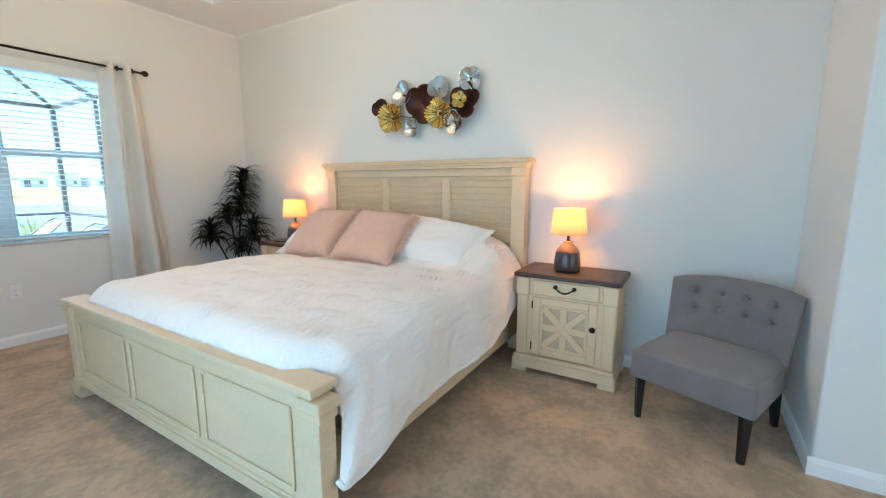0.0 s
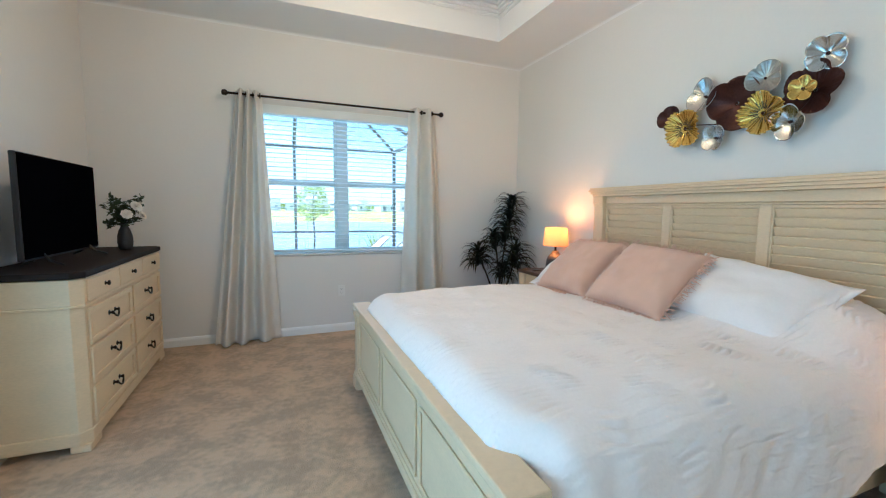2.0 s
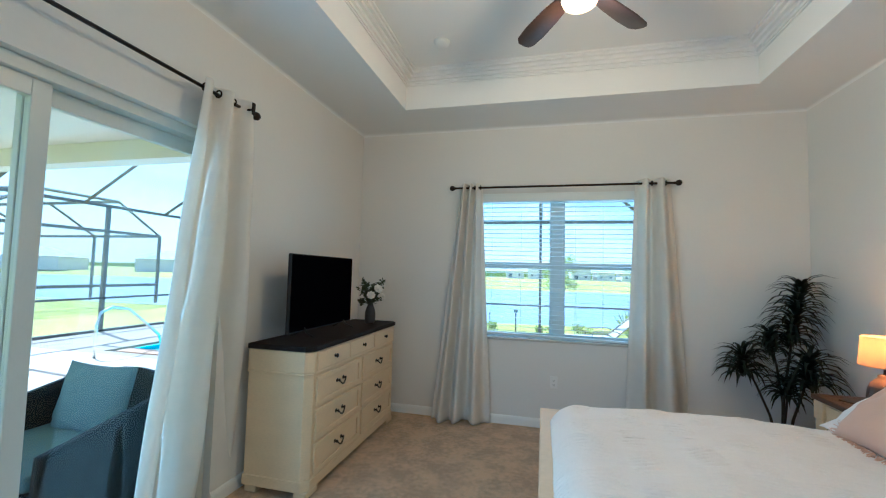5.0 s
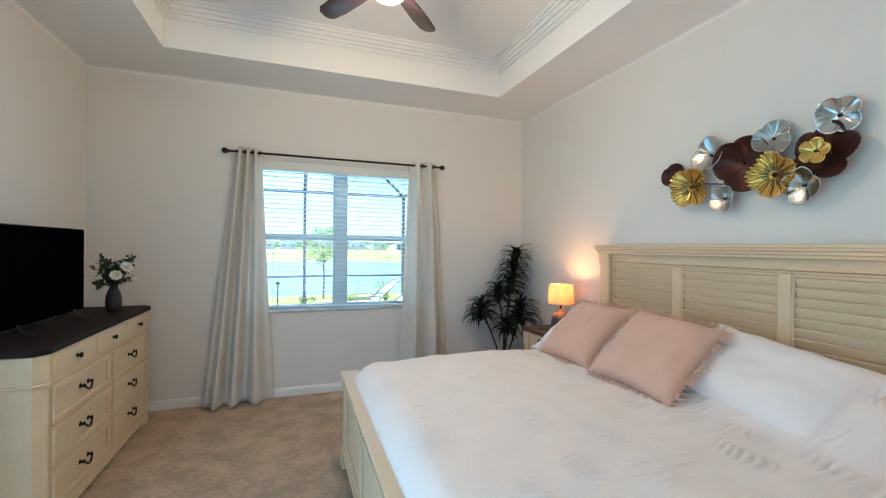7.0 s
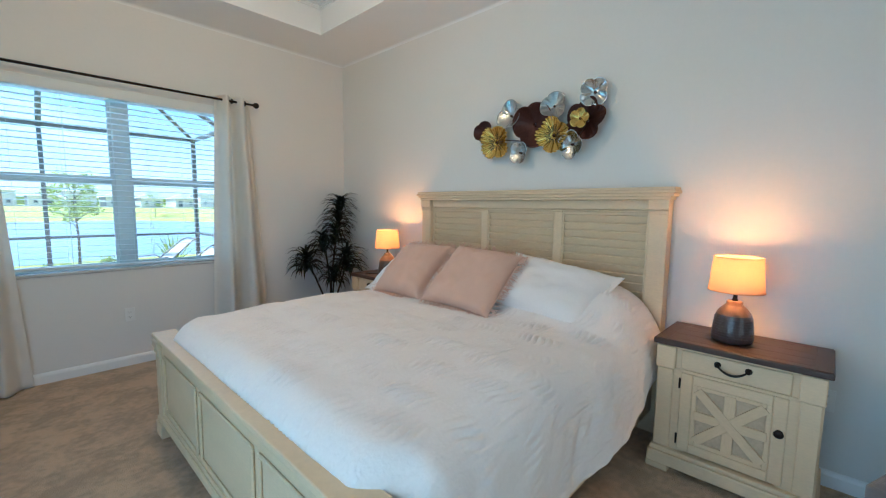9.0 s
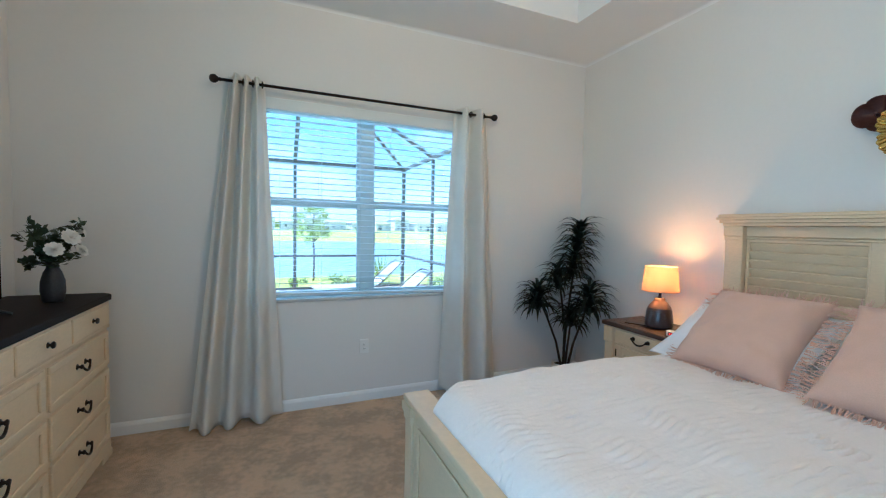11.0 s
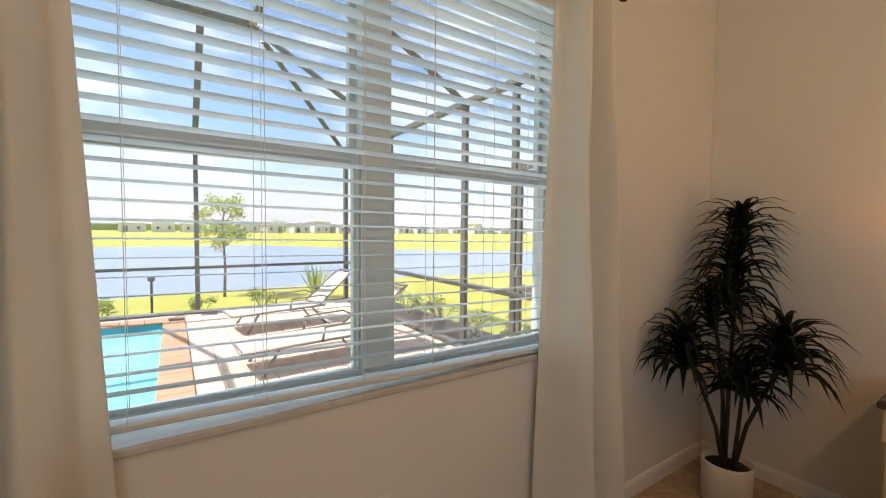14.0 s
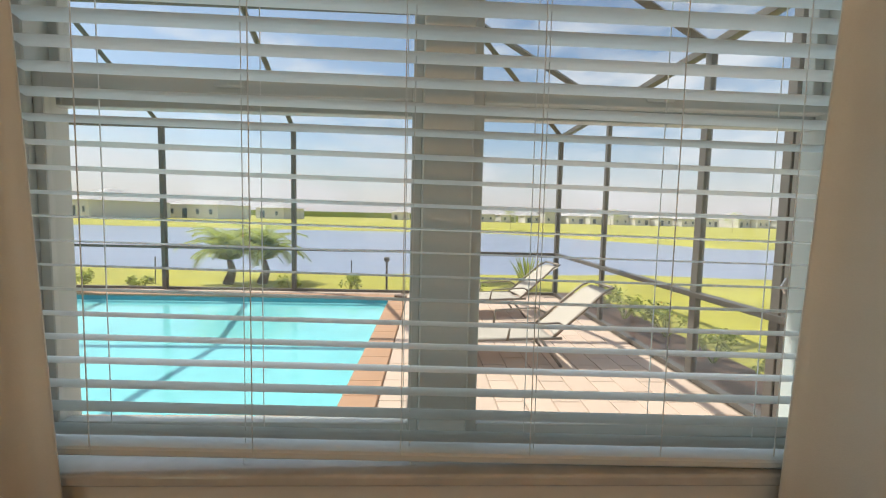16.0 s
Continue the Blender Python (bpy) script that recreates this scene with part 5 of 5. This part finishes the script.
# ---- pool cage ----
def make_cage():
    c = thing("pool_cage", 0, 0, DECK, 0, "dark bronze aluminium screen enclosure over the pool", "pool enclosure")
    EZ, TZ = 3.05, 4.25
    X0, X1, Y1 = -12.85, 0.20, 7.12
    for x in (X0, -9.7, -7.30, -4.88, -2.50):
        part("post", boxes((x - 0.035, x + 0.035, Y1 - 0.05, Y1 + 0.05, 0, EZ), bevel=0.004), cage_metal, c)
    part("corner_post", boxes((X1 - 0.05, X1 + 0.03, Y1 - 0.05, Y1 + 0.05, 0, EZ), bevel=0.004), cage_metal, c)
    for y, w in ((5.02, 0.038), (2.95, 0.045), (2.05, 0.038)):
        part("post", boxes((X1 - 0.028, X1 + 0.028, y - w, y + w, 0, EZ), bevel=0.004), cage_metal, c)
    for y in (1.2, 3.5, 5.75):
        part("post", boxes((X0 - 0.045, X0 + 0.045, y - 0.04, y + 0.04, 0, EZ), bevel=0.004), cage_metal, c)
    for x0, x1, y0, y1 in ((X0, X1, Y1 - 0.045, Y1 + 0.045), (X1 - 0.045, X1 + 0.045, 0.3, Y1), (X0 - 0.045, X0 + 0.045, 0.3, Y1)):
        part("eave_beam", boxes((x0, x1, y0, y1, EZ - 0.03, EZ + 0.04), bevel=0.004), cage_metal, c)
        part("chair_rail", boxes((x0, x1, y0 + 0.02, y1 - 0.02, 0.78, 0.83), bevel=0.003), cage_metal, c)
        part("kick_rail", boxes((x0, x1, y0 + 0.02, y1 - 0.02, 0.0, 0.05), bevel=0.003), cage_metal, c)
    IN = 2.1
    for x, y, xx, yy in ((X1, Y1, X1 - IN, Y1 - IN), (X0, Y1, X0 + IN, Y1 - IN)):
        part("hip_rafter", tube(((x, y, EZ), (xx, yy, TZ)), 0.05, 4), cage_metal, c)
    for x in (-9.7, -7.30, -4.88, -2.50):
        part("rafter", tube(((x, Y1, EZ), (x, Y1 - IN, TZ)), 0.045, 4), cage_metal, c)
        part("rafter", tube(((x, Y1 - IN, TZ), (x, 0.6, TZ)), 0.045, 4), cage_metal, c)
    for y in (5.02, 2.95, 1.2):
        part("rafter", tube(((X1, y, EZ), (X1 - IN, min(y, Y1 - IN), TZ)), 0.045, 4), cage_metal, c)
        part("rafter", tube(((X0, y, EZ), (X0 + IN, min(y, Y1 - IN), TZ)), 0.045, 4), cage_metal, c)
    part("ridge_beam", boxes((X0 + IN, X1 - IN, Y1 - IN - 0.045, Y1 - IN + 0.045, TZ - 0.03, TZ + 0.04)), cage_metal, c)
    part("ridge_beam", boxes((X1 - IN - 0.045, X1 - IN + 0.045, 0.6, Y1 - IN, TZ - 0.03, TZ + 0.04)), cage_metal, c)
    part("purlin", boxes((X0 + IN, X1 - IN, 2.6, 2.68, TZ - 0.03, TZ + 0.04)), cage_metal, c)
    # pale screen door in the east side
    d = part("screen_door", boxes((X1 - 0.02, X1 + 0.02, 1.16, 1.22, 0.02, 2.2), (X1 - 0.02, X1 + 0.02, 1.94, 2.00, 0.02, 2.2), (X1 - 0.02, X1 + 0.02, 1.22, 1.94, 2.12, 2.2), (X1 - 0.02, X1 + 0.02, 1.22, 1.94, 0.02, 0.16), (X1 - 0.02, X1 + 0.02, 1.22, 1.94, 0.85, 0.92), bevel=0.003), cage_metal, c, "dark framed screen door")
    part("handle", tube(((X1 - 0.03, 1.97, 1.0), (X1 - 0.06, 1.97, 1.05), (X1 - 0.03, 1.97, 1.1)), 0.008, 6), steel, d)
    # mesh stretched in every bay of the sides and the roof
    def screen(*corners):
        bm = bmesh.new()
        bm.faces.new([bm.verts.new(q) for q in corners])
        part("screen", bm, insect_screen, c, "fine pale insect mesh")
    xs = (X0, -9.7, -7.30, -4.88, -2.50, X1)
    for xa, xb in zip(xs, xs[1:]):
        screen((xa, Y1, 0.05), (xb, Y1, 0.05), (xb, Y1, EZ), (xa, Y1, EZ))
        ta, tb = max(xa, X0 + IN), min(xb, X1 - IN)
        screen((xa, Y1, EZ), (xb, Y1, EZ), (tb, Y1 - IN, TZ), (ta, Y1 - IN, TZ))
        screen((ta, Y1 - IN, TZ), (tb, Y1 - IN, TZ), (tb, 0.6, TZ), (ta, 0.6, TZ))
    for x, xt, ys in ((X1, X1 - IN, (0.3, 2.05, 2.95, 5.02, Y1)), (X0, X0 + IN, (0.3, 1.2, 3.5, 5.75, Y1))):
        for ya, yb in zip(ys, ys[1:]):
            screen((x, ya, 0.05), (x, yb, 0.05), (x, yb, EZ), (x, ya, EZ))
            screen((x, ya, EZ), (x, yb, EZ), (xt, min(yb, Y1 - IN), TZ), (xt, ya, TZ))
    return c


make_cage()


# ---- sun loungers ----
def make_lounger(label):
    l = thing("sun_lounger", 0, 0, DECK, 0, label, "lounger", "loungers by the pool")
    part("frame", tube(((-0.30, -0.95, 0.33), (-0.30, 0.30, 0.36)), 0.018, 8), frame_grey, l, smooth=True)
    part("frame", tube(((0.30, -0.95, 0.33), (0.30, 0.30, 0.36)), 0.018, 8), frame_grey, l, smooth=True)
    part("crossbar", tube(((-0.30, -0.95, 0.33), (0.30, -0.95, 0.33)), 0.016, 8), frame_grey, l, smooth=True)
    for s in (-1, 1):
        part("leg", tube(((s * 0.30, -0.62, 0.34), (s * 0.32, -0.78, 0.0)), 0.016, 8), frame_grey, l, smooth=True)
        part("leg", tube(((s * 0.30, 0.10, 0.35), (s * 0.32, 0.30, 0.0)), 0.016, 8), frame_grey, l, smooth=True)
        part("armrest", tube(((s * 0.32, -0.22, 0.34), (s * 0.34, -0.20, 0.54), (s * 0.34, 0.25, 0.57), (s * 0.31, 0.34, 0.5)), 0.014, 8), frame_grey, l, smooth=True)
        part("back_tube", tube(((s * 0.28, 0.22, 0.36), (s * 0.28, 0.52, 0.72), (s * 0.26, 0.70, 0.93), (s * 0.24, 0.80, 0.99)), 0.016, 8), frame_grey, l, smooth=True)
    part("head_bar", tube(((-0.24, 0.80, 0.99), (0.24, 0.80, 0.99)), 0.020, 8), frame_grey, l, smooth=True)
    bm = sheet(6, 20, lambda u, v: ((u - 0.5) * 0.56, -0.94 + 1.18 * v, 0.345 + 0.02 * v - 0.025 * (1 - (2 * u - 1) ** 2)))
    o = part("seat_sling", bm, sling, l, "beige woven sling", True)
    o.modifiers.new("thick", "SOLIDIFY").thickness = 0.006

    def back(u, v):
        y, z = 0.24 + 0.50 * v ** 0.95, 0.38 + 0.58 * v - 0.02 * v * v
        if v > 0.9:
            y += (v - 0.9) * 0.5
        return ((u - 0.5) * (0.56 - 0.08 * v), y + 0.02 * (1 - (2 * u - 1) ** 2), z)
    o = part("back_sling", sheet(6, 24, back), sling, l, "beige woven sling", True)
    o.modifiers.new("thick", "SOLIDIFY").thickness = 0.006
    return l


lg = make_lounger("beige sling sun lounger with raised back on the pool deck")
lg.matrix_basis = pose(-1.30, 3.50, DECK, 0, 0, -87) @ Matrix.Diagonal((1, 1.08, 0.80, 1))
copy_thing(lg, pose(-1.20, 5.50, DECK, 0, 0, -83))


# ---- lanai armchair ----
def make_sofa():
    s = thing("lanai_armchair", -5.40, -2.27, DECK, 180, "dark wicker armchair with a teal cushion on the lanai", "armchair")
    part("base", boxes((-0.42, 0.42, -0.40, 0.36, 0.06, 0.40), bevel=0.04, seg=3), wicker, s)
    part("back", sheet(24, 16, lambda u, v: ((u * 2 - 1) * 0.46, -0.40 - 0.16 * v + 0.10 * (2 * u - 1) ** 2, 0.10 + (0.74 - 0.16 * abs(2 * u - 1) ** 2.5) * v)), wicker, s, smooth=True).modifiers.new("thick", "SOLIDIFY").thickness = 0.06
    for k in (-1, 1):
        part("arm", sheet(16, 10, lambda u, v: (k * (0.43 + 0.04 * v), -0.42 + 0.80 * u, 0.08 + (0.70 - 0.16 * u) * v)), wicker, s, smooth=True).modifiers.new("thick", "SOLIDIFY").thickness = 0.06
        for y in (-0.36, 0.32):
            part("foot", tube(((k * 0.36, y, 0.07), (k * 0.36, y, 0.0)), 0.025, 8), black_wood, s)
    part("seat_cushion", boxes((-0.38, 0.38, -0.34, 0.36, 0.40, 0.50), bevel=0.035, seg=3), teal_cloth, s, "teal seat cushion", True)
    o = part("back_cushion", cushion(0.60, 0.46, 0.16, 0, 21), teal_cloth, s, "pale teal back cushion", True)
    o.matrix_local = pose(0.0, -0.24, 0.70, 104, 0, 0)
    return s


make_sofa()

# raised spa, handrail, step light
spa = thing("spa", -10.85, 4.75, DECK, 0, "raised tiled spa beside the pool", "spa")
part("wall", boxes((-0.5, 0.5, -0.65, -0.45, 0, 0.32), (-0.5, 0.5, 0.45, 0.65, 0, 0.32), (-0.5, -0.32, -0.45, 0.45, 0, 0.32), (0.32, 0.5, -0.45, 0.45, 0, 0.32), bevel=0.01), spa_tile, spa)
part("water", boxes((-0.32, 0.32, -0.45, 0.45, 0.05, 0.27)), pool_water, spa)
hr = thing("pool_handrail", -9.9, 1.7, DECK, 0, "curved white metal handrail at the pool", "handrail")
part("rail", tube(((0, -0.45, 0), (0, -0.45, 0.55), (0, -0.38, 0.78), (0, -0.2, 0.86), (0, 0.1, 0.80), (0, 0.75, 0.25), (0, 0.85, -0.05)), 0.025, 10), steel, hr, smooth=True)


def make_bollard(x, y, z, h, label):
    b = thing("path_light", x, y, z, 0, label, "path light", "path lights")
    part("stake", boxes((-0.02, 0.02, -0.02, 0.02, 0, h - 0.09), bevel=0.003), cage_metal, b)
    part("head", boxes((-0.055, 0.055, -0.045, 0.045, h - 0.09, h), bevel=0.008), cage_metal, b)
    return b


make_bollard(-3.18, 7.8, -0.22, 0.72, "black box light on a stake by the lawn")
for x in (-8.2, -4.0):
    st = thing("garden_stake", x, 8.2, -0.24, 0, "thin dark stake standing in the lawn", "stake", "garden stakes")
    part("stake", tube(((0, 0, 0), (0.01, 0, 0.62)), 0.012, 6), cage_metal, st)


# ---- planting ----
def leaf_cloud(bm, centre, radius, n, size, rnd, squash=0.8):
    for _ in range(n):
        d = Vector((rnd.gauss(0, 1), rnd.gauss(0, 1), rnd.gauss(0, 1) * squash)).normalized() * radius * rnd.uniform(0.35, 1.05)
        c = Vector(centre) + d
        a = Vector((rnd.uniform(-1, 1), rnd.uniform(-1, 1), rnd.uniform(-0.6, 0.6))).normalized()
        w = a.cross(Vector((rnd.uniform(-1, 1), rnd.uniform(-1, 1), 1))).normalized()
        s = size * rnd.uniform(0.6, 1.3)
        bm.faces.new([bm.verts.new(p) for p in (c, c + a * s * 0.5 + w * s * 0.28, c + a * s, c + a * s * 0.5 - w * s * 0.28)])


def make_tree(x, y, z, h, spread, label, seed):
    t = thing("tree", x, y, z, 0, label, "tree", "young trees")
    rnd = random.Random(seed)
    bm = tube(((0, 0, 0), (0.02, 0.01, h * 0.35), (-0.02, 0, h * 0.7), (0.02, 0, h * 0.95)), (0.035, 0.028, 0.018, 0.006), 8)
    crown_bm = bmesh.new()
    for k in range(16):
        a = k * 2.4
        zz = h * rnd.uniform(0.42, 0.86)
        tip = Vector((math.cos(a), math.sin(a), 0)) * spread * rnd.uniform(0.45, 1.0) * (1.15 - abs(zz / h - 0.62)) + Vector((0, 0, zz + h * 0.12))
        tube(((0, 0, zz), tip * 0.5 + Vector((0, 0, zz * 0.5)), tip), (0.012, 0.008, 0.003), 5, bm)
        leaf_cloud(crown_bm, tip, spread * 0.36, 130, 0.075, rnd)
    leaf_cloud(crown_bm, (0, 0, h * 0.95), spread * 0.3, 120, 0.075, rnd)
    part("trunk", bm, bark, t, smooth=True)
    part("crown", crown_bm, leaf_green, t, "loose light green leaves")
    return t


make_tree(-1.86, 9.5, -0.36, 2.45, 0.55, "young staked tree with light green leaves near the lake", 4)
make_tree(9.5, 58, -0.6, 3.2, 1.1, "small far tree on the opposite bank", 9)
make_tree(26, 62, -0.4, 3.6, 1.2, "small far tree on the opposite bank", 10)
make_tree(44, 60, -0.4, 3.4, 1.2, "small far tree on the opposite bank", 12)


def make_palm(x, y, z, label):
    p = thing("palm", x, y, z, 0, label, "palm", "young palms")
    rnd = random.Random(int(x * 10))
    part("trunk", tube(((0, 0, 0), (0.10, 0, 0.30), (0.04, 0, 0.55)), (0.12, 0.085, 0.055), 10), bark, p, smooth=True)
    for k in range(44):
        a = k * 2.4 + rnd.uniform(-.2, .2)
        el = radians(rnd.uniform(38, 92))
        L = rnd.uniform(0.75, 1.12)
        o = Vector((math.cos(a), math.sin(a), 0))
        side = Vector((-math.sin(a), math.cos(a), 0))
        bm = bmesh.new()
        spine = []
        for s in range(9):
            q = s / 8
            e = el - 0.75 * q * q
            spine.append(Vector((0.04, 0, 0.55)) + o * L * q * math.cos(e) + Vector((0, 0, L * q * math.sin(e))))
        tube(spine, 0.006, 4, bm)
        for s in range(1, 9):
            for j in range(6):
                b0 = spine[s - 1].lerp(spine[s], j / 6)
                d = (spine[s] - spine[s - 1]).normalized()
                for sg in (-1, 1):
                    tip = b0 + (side * sg + d * 0.7 + Vector((0, 0, -0.35))).normalized() * 0.30 * (1 - 0.4 * s / 8)
                    w = d * 0.012
                    bm.faces.new([bm.verts.new(v) for v in (b0 - w, b0 + w, tip)])
        part("frond", bm, palm_green, p)
    return p


make_palm(-6.73, 8.35, -0.22, "young palm with arching green fronds by the pool cage")
make_palm(-6.05, 8.50, -0.22, "young palm with arching green fronds by the pool cage")


def make_shrub(x, y, z, r, label, seed, spiky=False):
    s = thing("shrub", x, y, z, 0, label, "shrub", "garden shrubs")
    rnd = random.Random(seed)
    bm = bmesh.new()
    if spiky:
        for k in range(44):
            a, el, L = rnd.uniform(0, 6.28), radians(rnd.uniform(35, 85)), r * rnd.uniform(0.8, 1.3)
            o = Vector((math.cos(a) * math.cos(el), math.sin(a) * math.cos(el), math.sin(el)))
            w = Vector((-math.sin(a), math.cos(a), 0)) * 0.018
            bm.faces.new([bm.verts.new(v) for v in (-w, w, o * L * 0.6 + w * 1.2, o * L, o * L * 0.6 - w * 1.2)])
    else:
        for k in range(9):
            a = rnd.uniform(0, 6.28)
            tip = Vector((math.cos(a) * r * 0.6, math.sin(a) * r * 0.6, r * rnd.uniform(0.6, 1.2)))
            tube(((0, 0, 0), tip * 0.6, tip), (0.008, 0.006, 0.003), 4, bm)
            leaf_cloud(bm, tip, r * 0.35, 34, 0.07, rnd)
    part("foliage", bm, leaf_green, s)
    return s


make_shrub(-0.05, 8.4, -0.22, 0.75, "spiky green agave-like shrub behind the loungers", 3, True)
for i, (x, y, r) in enumerate(((-9.2, 7.5, 0.28), (-8.0, 7.45, 0.25), (-5.1, 7.5, 0.26), (-3.9, 7.5, 0.28), (-2.4, 7.5, 0.24), (-1.4, 7.5, 0.30), (0.85, 5.6, 0.34), (0.95, 4.6, 0.36), (0.9, 3.6, 0.32), (1.0, 2.7, 0.34), (0.9, 6.4, 0.3))):
    make_shrub(x, y, -0.225, r, "low green shrub in the bed along the cage", i + 20)
structure(part("planting_bed", boxes((-13, 0.31, 7.21, 7.9, -0.35, -0.205), (0.31, 1.20, 0.3, 7.9, -0.35, -0.205)), mulch), "strip of brown mulch along the deck edge", "planting bed")


# ---- houses across the lake ----
def make_house(x, y, z, w, d, h, rz, label, seed):
    hs = thing("house", x, y, z, rz, label, "house", "houses across the lake")
    part("wall", boxes((-w / 2, w / 2, -d / 2, d / 2, 0, h)), stucco, hs)
    e = 0.5
    bm = bmesh.new()
    lo = [bm.verts.new(v) for v in ((-w / 2 - e, -d / 2 - e, h), (w / 2 + e, -d / 2 - e, h), (w / 2 + e, d / 2 + e, h), (-w / 2 - e, d / 2 + e, h))]
    r = max(0.5, w / 2 - d / 2)
    a, b = bm.verts.new((-r, 0, h + d * 0.20)), bm.verts.new((r, 0, h + d * 0.20))
    bm.faces.new((lo[0], lo[1], b, a))
    bm.faces.new((lo[1], lo[2], b))
    bm.faces.new((lo[2], lo[3], a, b))
    bm.faces.new((lo[3], lo[0], a))
    bm.faces.new(lo[::-1])
    part("roof", bm, roof_tile, hs, "low hip roof")
    n = max(2, int(w / 3.2))
    for i in range(n):
        cx = -w / 2 + w * (i + 0.5) / n
        ww, z0, z1 = ((1.6, 0.1, 2.2) if (i + seed) % 3 == 0 else (1.0, 0.9, 2.1))
        o = part("window", boxes((cx - ww / 2, cx + ww / 2, -d / 2 - 0.06, -d / 2 + 0.02, z0, z1)), cage_white, hs, "pale framed window")
        part("pane", boxes((cx - ww / 2 + 0.1, cx + ww / 2 - 0.1, -d / 2 - 0.08, -d / 2 - 0.04, z0 + 0.1, z1 - 0.1)), house_glass, o)
    return hs


rnd = random.Random(11)
make_house(-63, 80, 0.0, 15, 13, 3.1, -30, "pale stucco house with hip roof on the far bank", 1)
make_house(-49, 88, 0.0, 15, 8, 2.9, -24, "pale stucco house with hip roof on the far bank", 2)
make_house(-44, 116, 0.1, 9, 9, 2.9, -18, "pale stucco house with hip roof on the far bank", 3)
for i in range(26):
    make_house(-14 + i * 8.6 + rnd.uniform(-0.8, 0.8), 172 - i * 1.2 + rnd.uniform(-2, 2), 0.1, rnd.uniform(6.2, 7.4), 8, rnd.choice((2.9, 3.1, 4.6)), 2 + i, "distant pale house in a row across the lake", i)
for i in range(5):
    make_house(-95 - i * 24, 80 - i * 12, 0.1, 17, 12, 3.0, -45 - i * 8, "neighbouring pale stucco house by the lake", i + 5)
structure(part("backdrop", boxes((-700, 700, 320, 321, -1, 4.2)), leaf_green), "low dark tree line on the horizon", "tree line")

# ---- the neighbour's pool cage ----
nc = thing("neighbour_pool_cage", -24.0, 7.7, -0.22, 0, "neighbouring dark screen pool enclosure on the lawn", "pool enclosure")
for x in (-4, 0, 4):
    for y in (-3.5, 3.5):
        part("post", boxes((x - 0.05, x + 0.05, y - 0.05, y + 0.05, 0, 3.1)), cage_metal, nc)
for x0, x1, y0, y1, z in ((-4, 4, -3.55, -3.45, 3.1), (-4, 4, 3.45, 3.55, 3.1), (-4.05, -3.95, -3.5, 3.5, 3.1), (3.95, 4.05, -3.5, 3.5, 3.1), (-4, 4, -1.55, -1.45, 4.4), (-4, 4, 1.45, 1.55, 4.4), (3.95, 4.05, -3.5, 3.5, 0.85)):
    part("beam", boxes((x0, x1, y0, y1, z - 0.06, z + 0.06)), cage_metal, nc)
for x in (-4, 0, 4):
    part("rafter", tube(((x, -3.5, 3.1), (x, -1.5, 4.4), (x, 1.5, 4.4), (x, 3.5, 3.1)), 0.06, 4), cage_metal, nc)

for x0, x1, y0, y1 in ((-4, 4, -3.5, -3.5), (4, 4, -3.5, 3.5), (-4, 4, 3.5, 3.5)):
    bm = bmesh.new()
    bm.faces.new([bm.verts.new(q) for q in ((x0, y0, 0), (x1, y1, 0), (x1, y1, 3.1), (x0, y0, 3.1))])
    part("screen", bm, insect_screen, nc, "fine pale insect mesh")
bm = sheet(1, 3, lambda u, v: (-4 + 8 * u, (-3.5, -1.5, 1.5, 3.5)[round(v * 3)], (3.1, 4.4, 4.4, 3.1)[round(v * 3)]))
part("screen", bm, insect_screen, nc, "fine pale insect mesh")

# ---- pavers and coping stones ----
stone = None
for row in range(16):
    for col in range(18):
        x0 = PX1 + 0.31 + col * 0.235
        y0 = 0.32 + row * 0.42 + (0.21 if col % 2 else 0)
        if x0 > 0.06 or y0 > 6.75:
            continue
        if stone is None:
            stone = part("paver", boxes((0.003, 0.230, 0.003, 0.415, -0.014, 0.0), bevel=0.004), paver, deck)
            stone.location = (x0, y0, DECK)
        else:
            o = stone.copy()
            scene.collection.objects.link(o)
            o.location = (x0, y0, DECK + random.uniform(-0.0015, 0.0015))
far_pavers = bmesh.new()
for x0, x1, y0, y1 in ((-12.9, PX1 + 0.28, 6.88, 7.15), (-12.9, XW - 0.3, -3.6, 1.6)):
    ny = int((y1 - y0) / 0.235)
    nx = int((x1 - x0) / 0.42)
    for j in range(ny):
        for i in range(nx):
            a = x0 + i * 0.42 + (0.21 if j % 2 else 0)
            b = y0 + j * 0.235
            v = [far_pavers.verts.new(p) for p in ((a, b, DECK), (a + 0.412, b, DECK), (a + 0.412, b + 0.228, DECK), (a, b + 0.228, DECK))]
            far_pavers.faces.new(v)
tagged(part("far_paver", far_pavers, paver, deck), kind="stuff")
cope = None
for i in range(23):
    x0 = PX0 + i * 0.3165
    for y0, turn in ((PY1, 0), (PY0 - 0.30, 0)):
        if cope is None:
            cope = part("coping_stone", boxes((0.003, 0.3135, 0.0, 0.298, -0.05, 0.012), bevel=0.008), coping, deck)
            cope.location = (x0, y0, DECK)
        else:
            o = cope.copy()
            scene.collection.objects.link(o)
            o.location = (x0, y0, DECK)
for j in range(15):
    o = cope.copy()
    scene.collection.objects.link(o)
    o.matrix_local = pose(PX1 + 0.30, PY0 - 0.30 + j * 0.3135, DECK, 0, 0, 90)
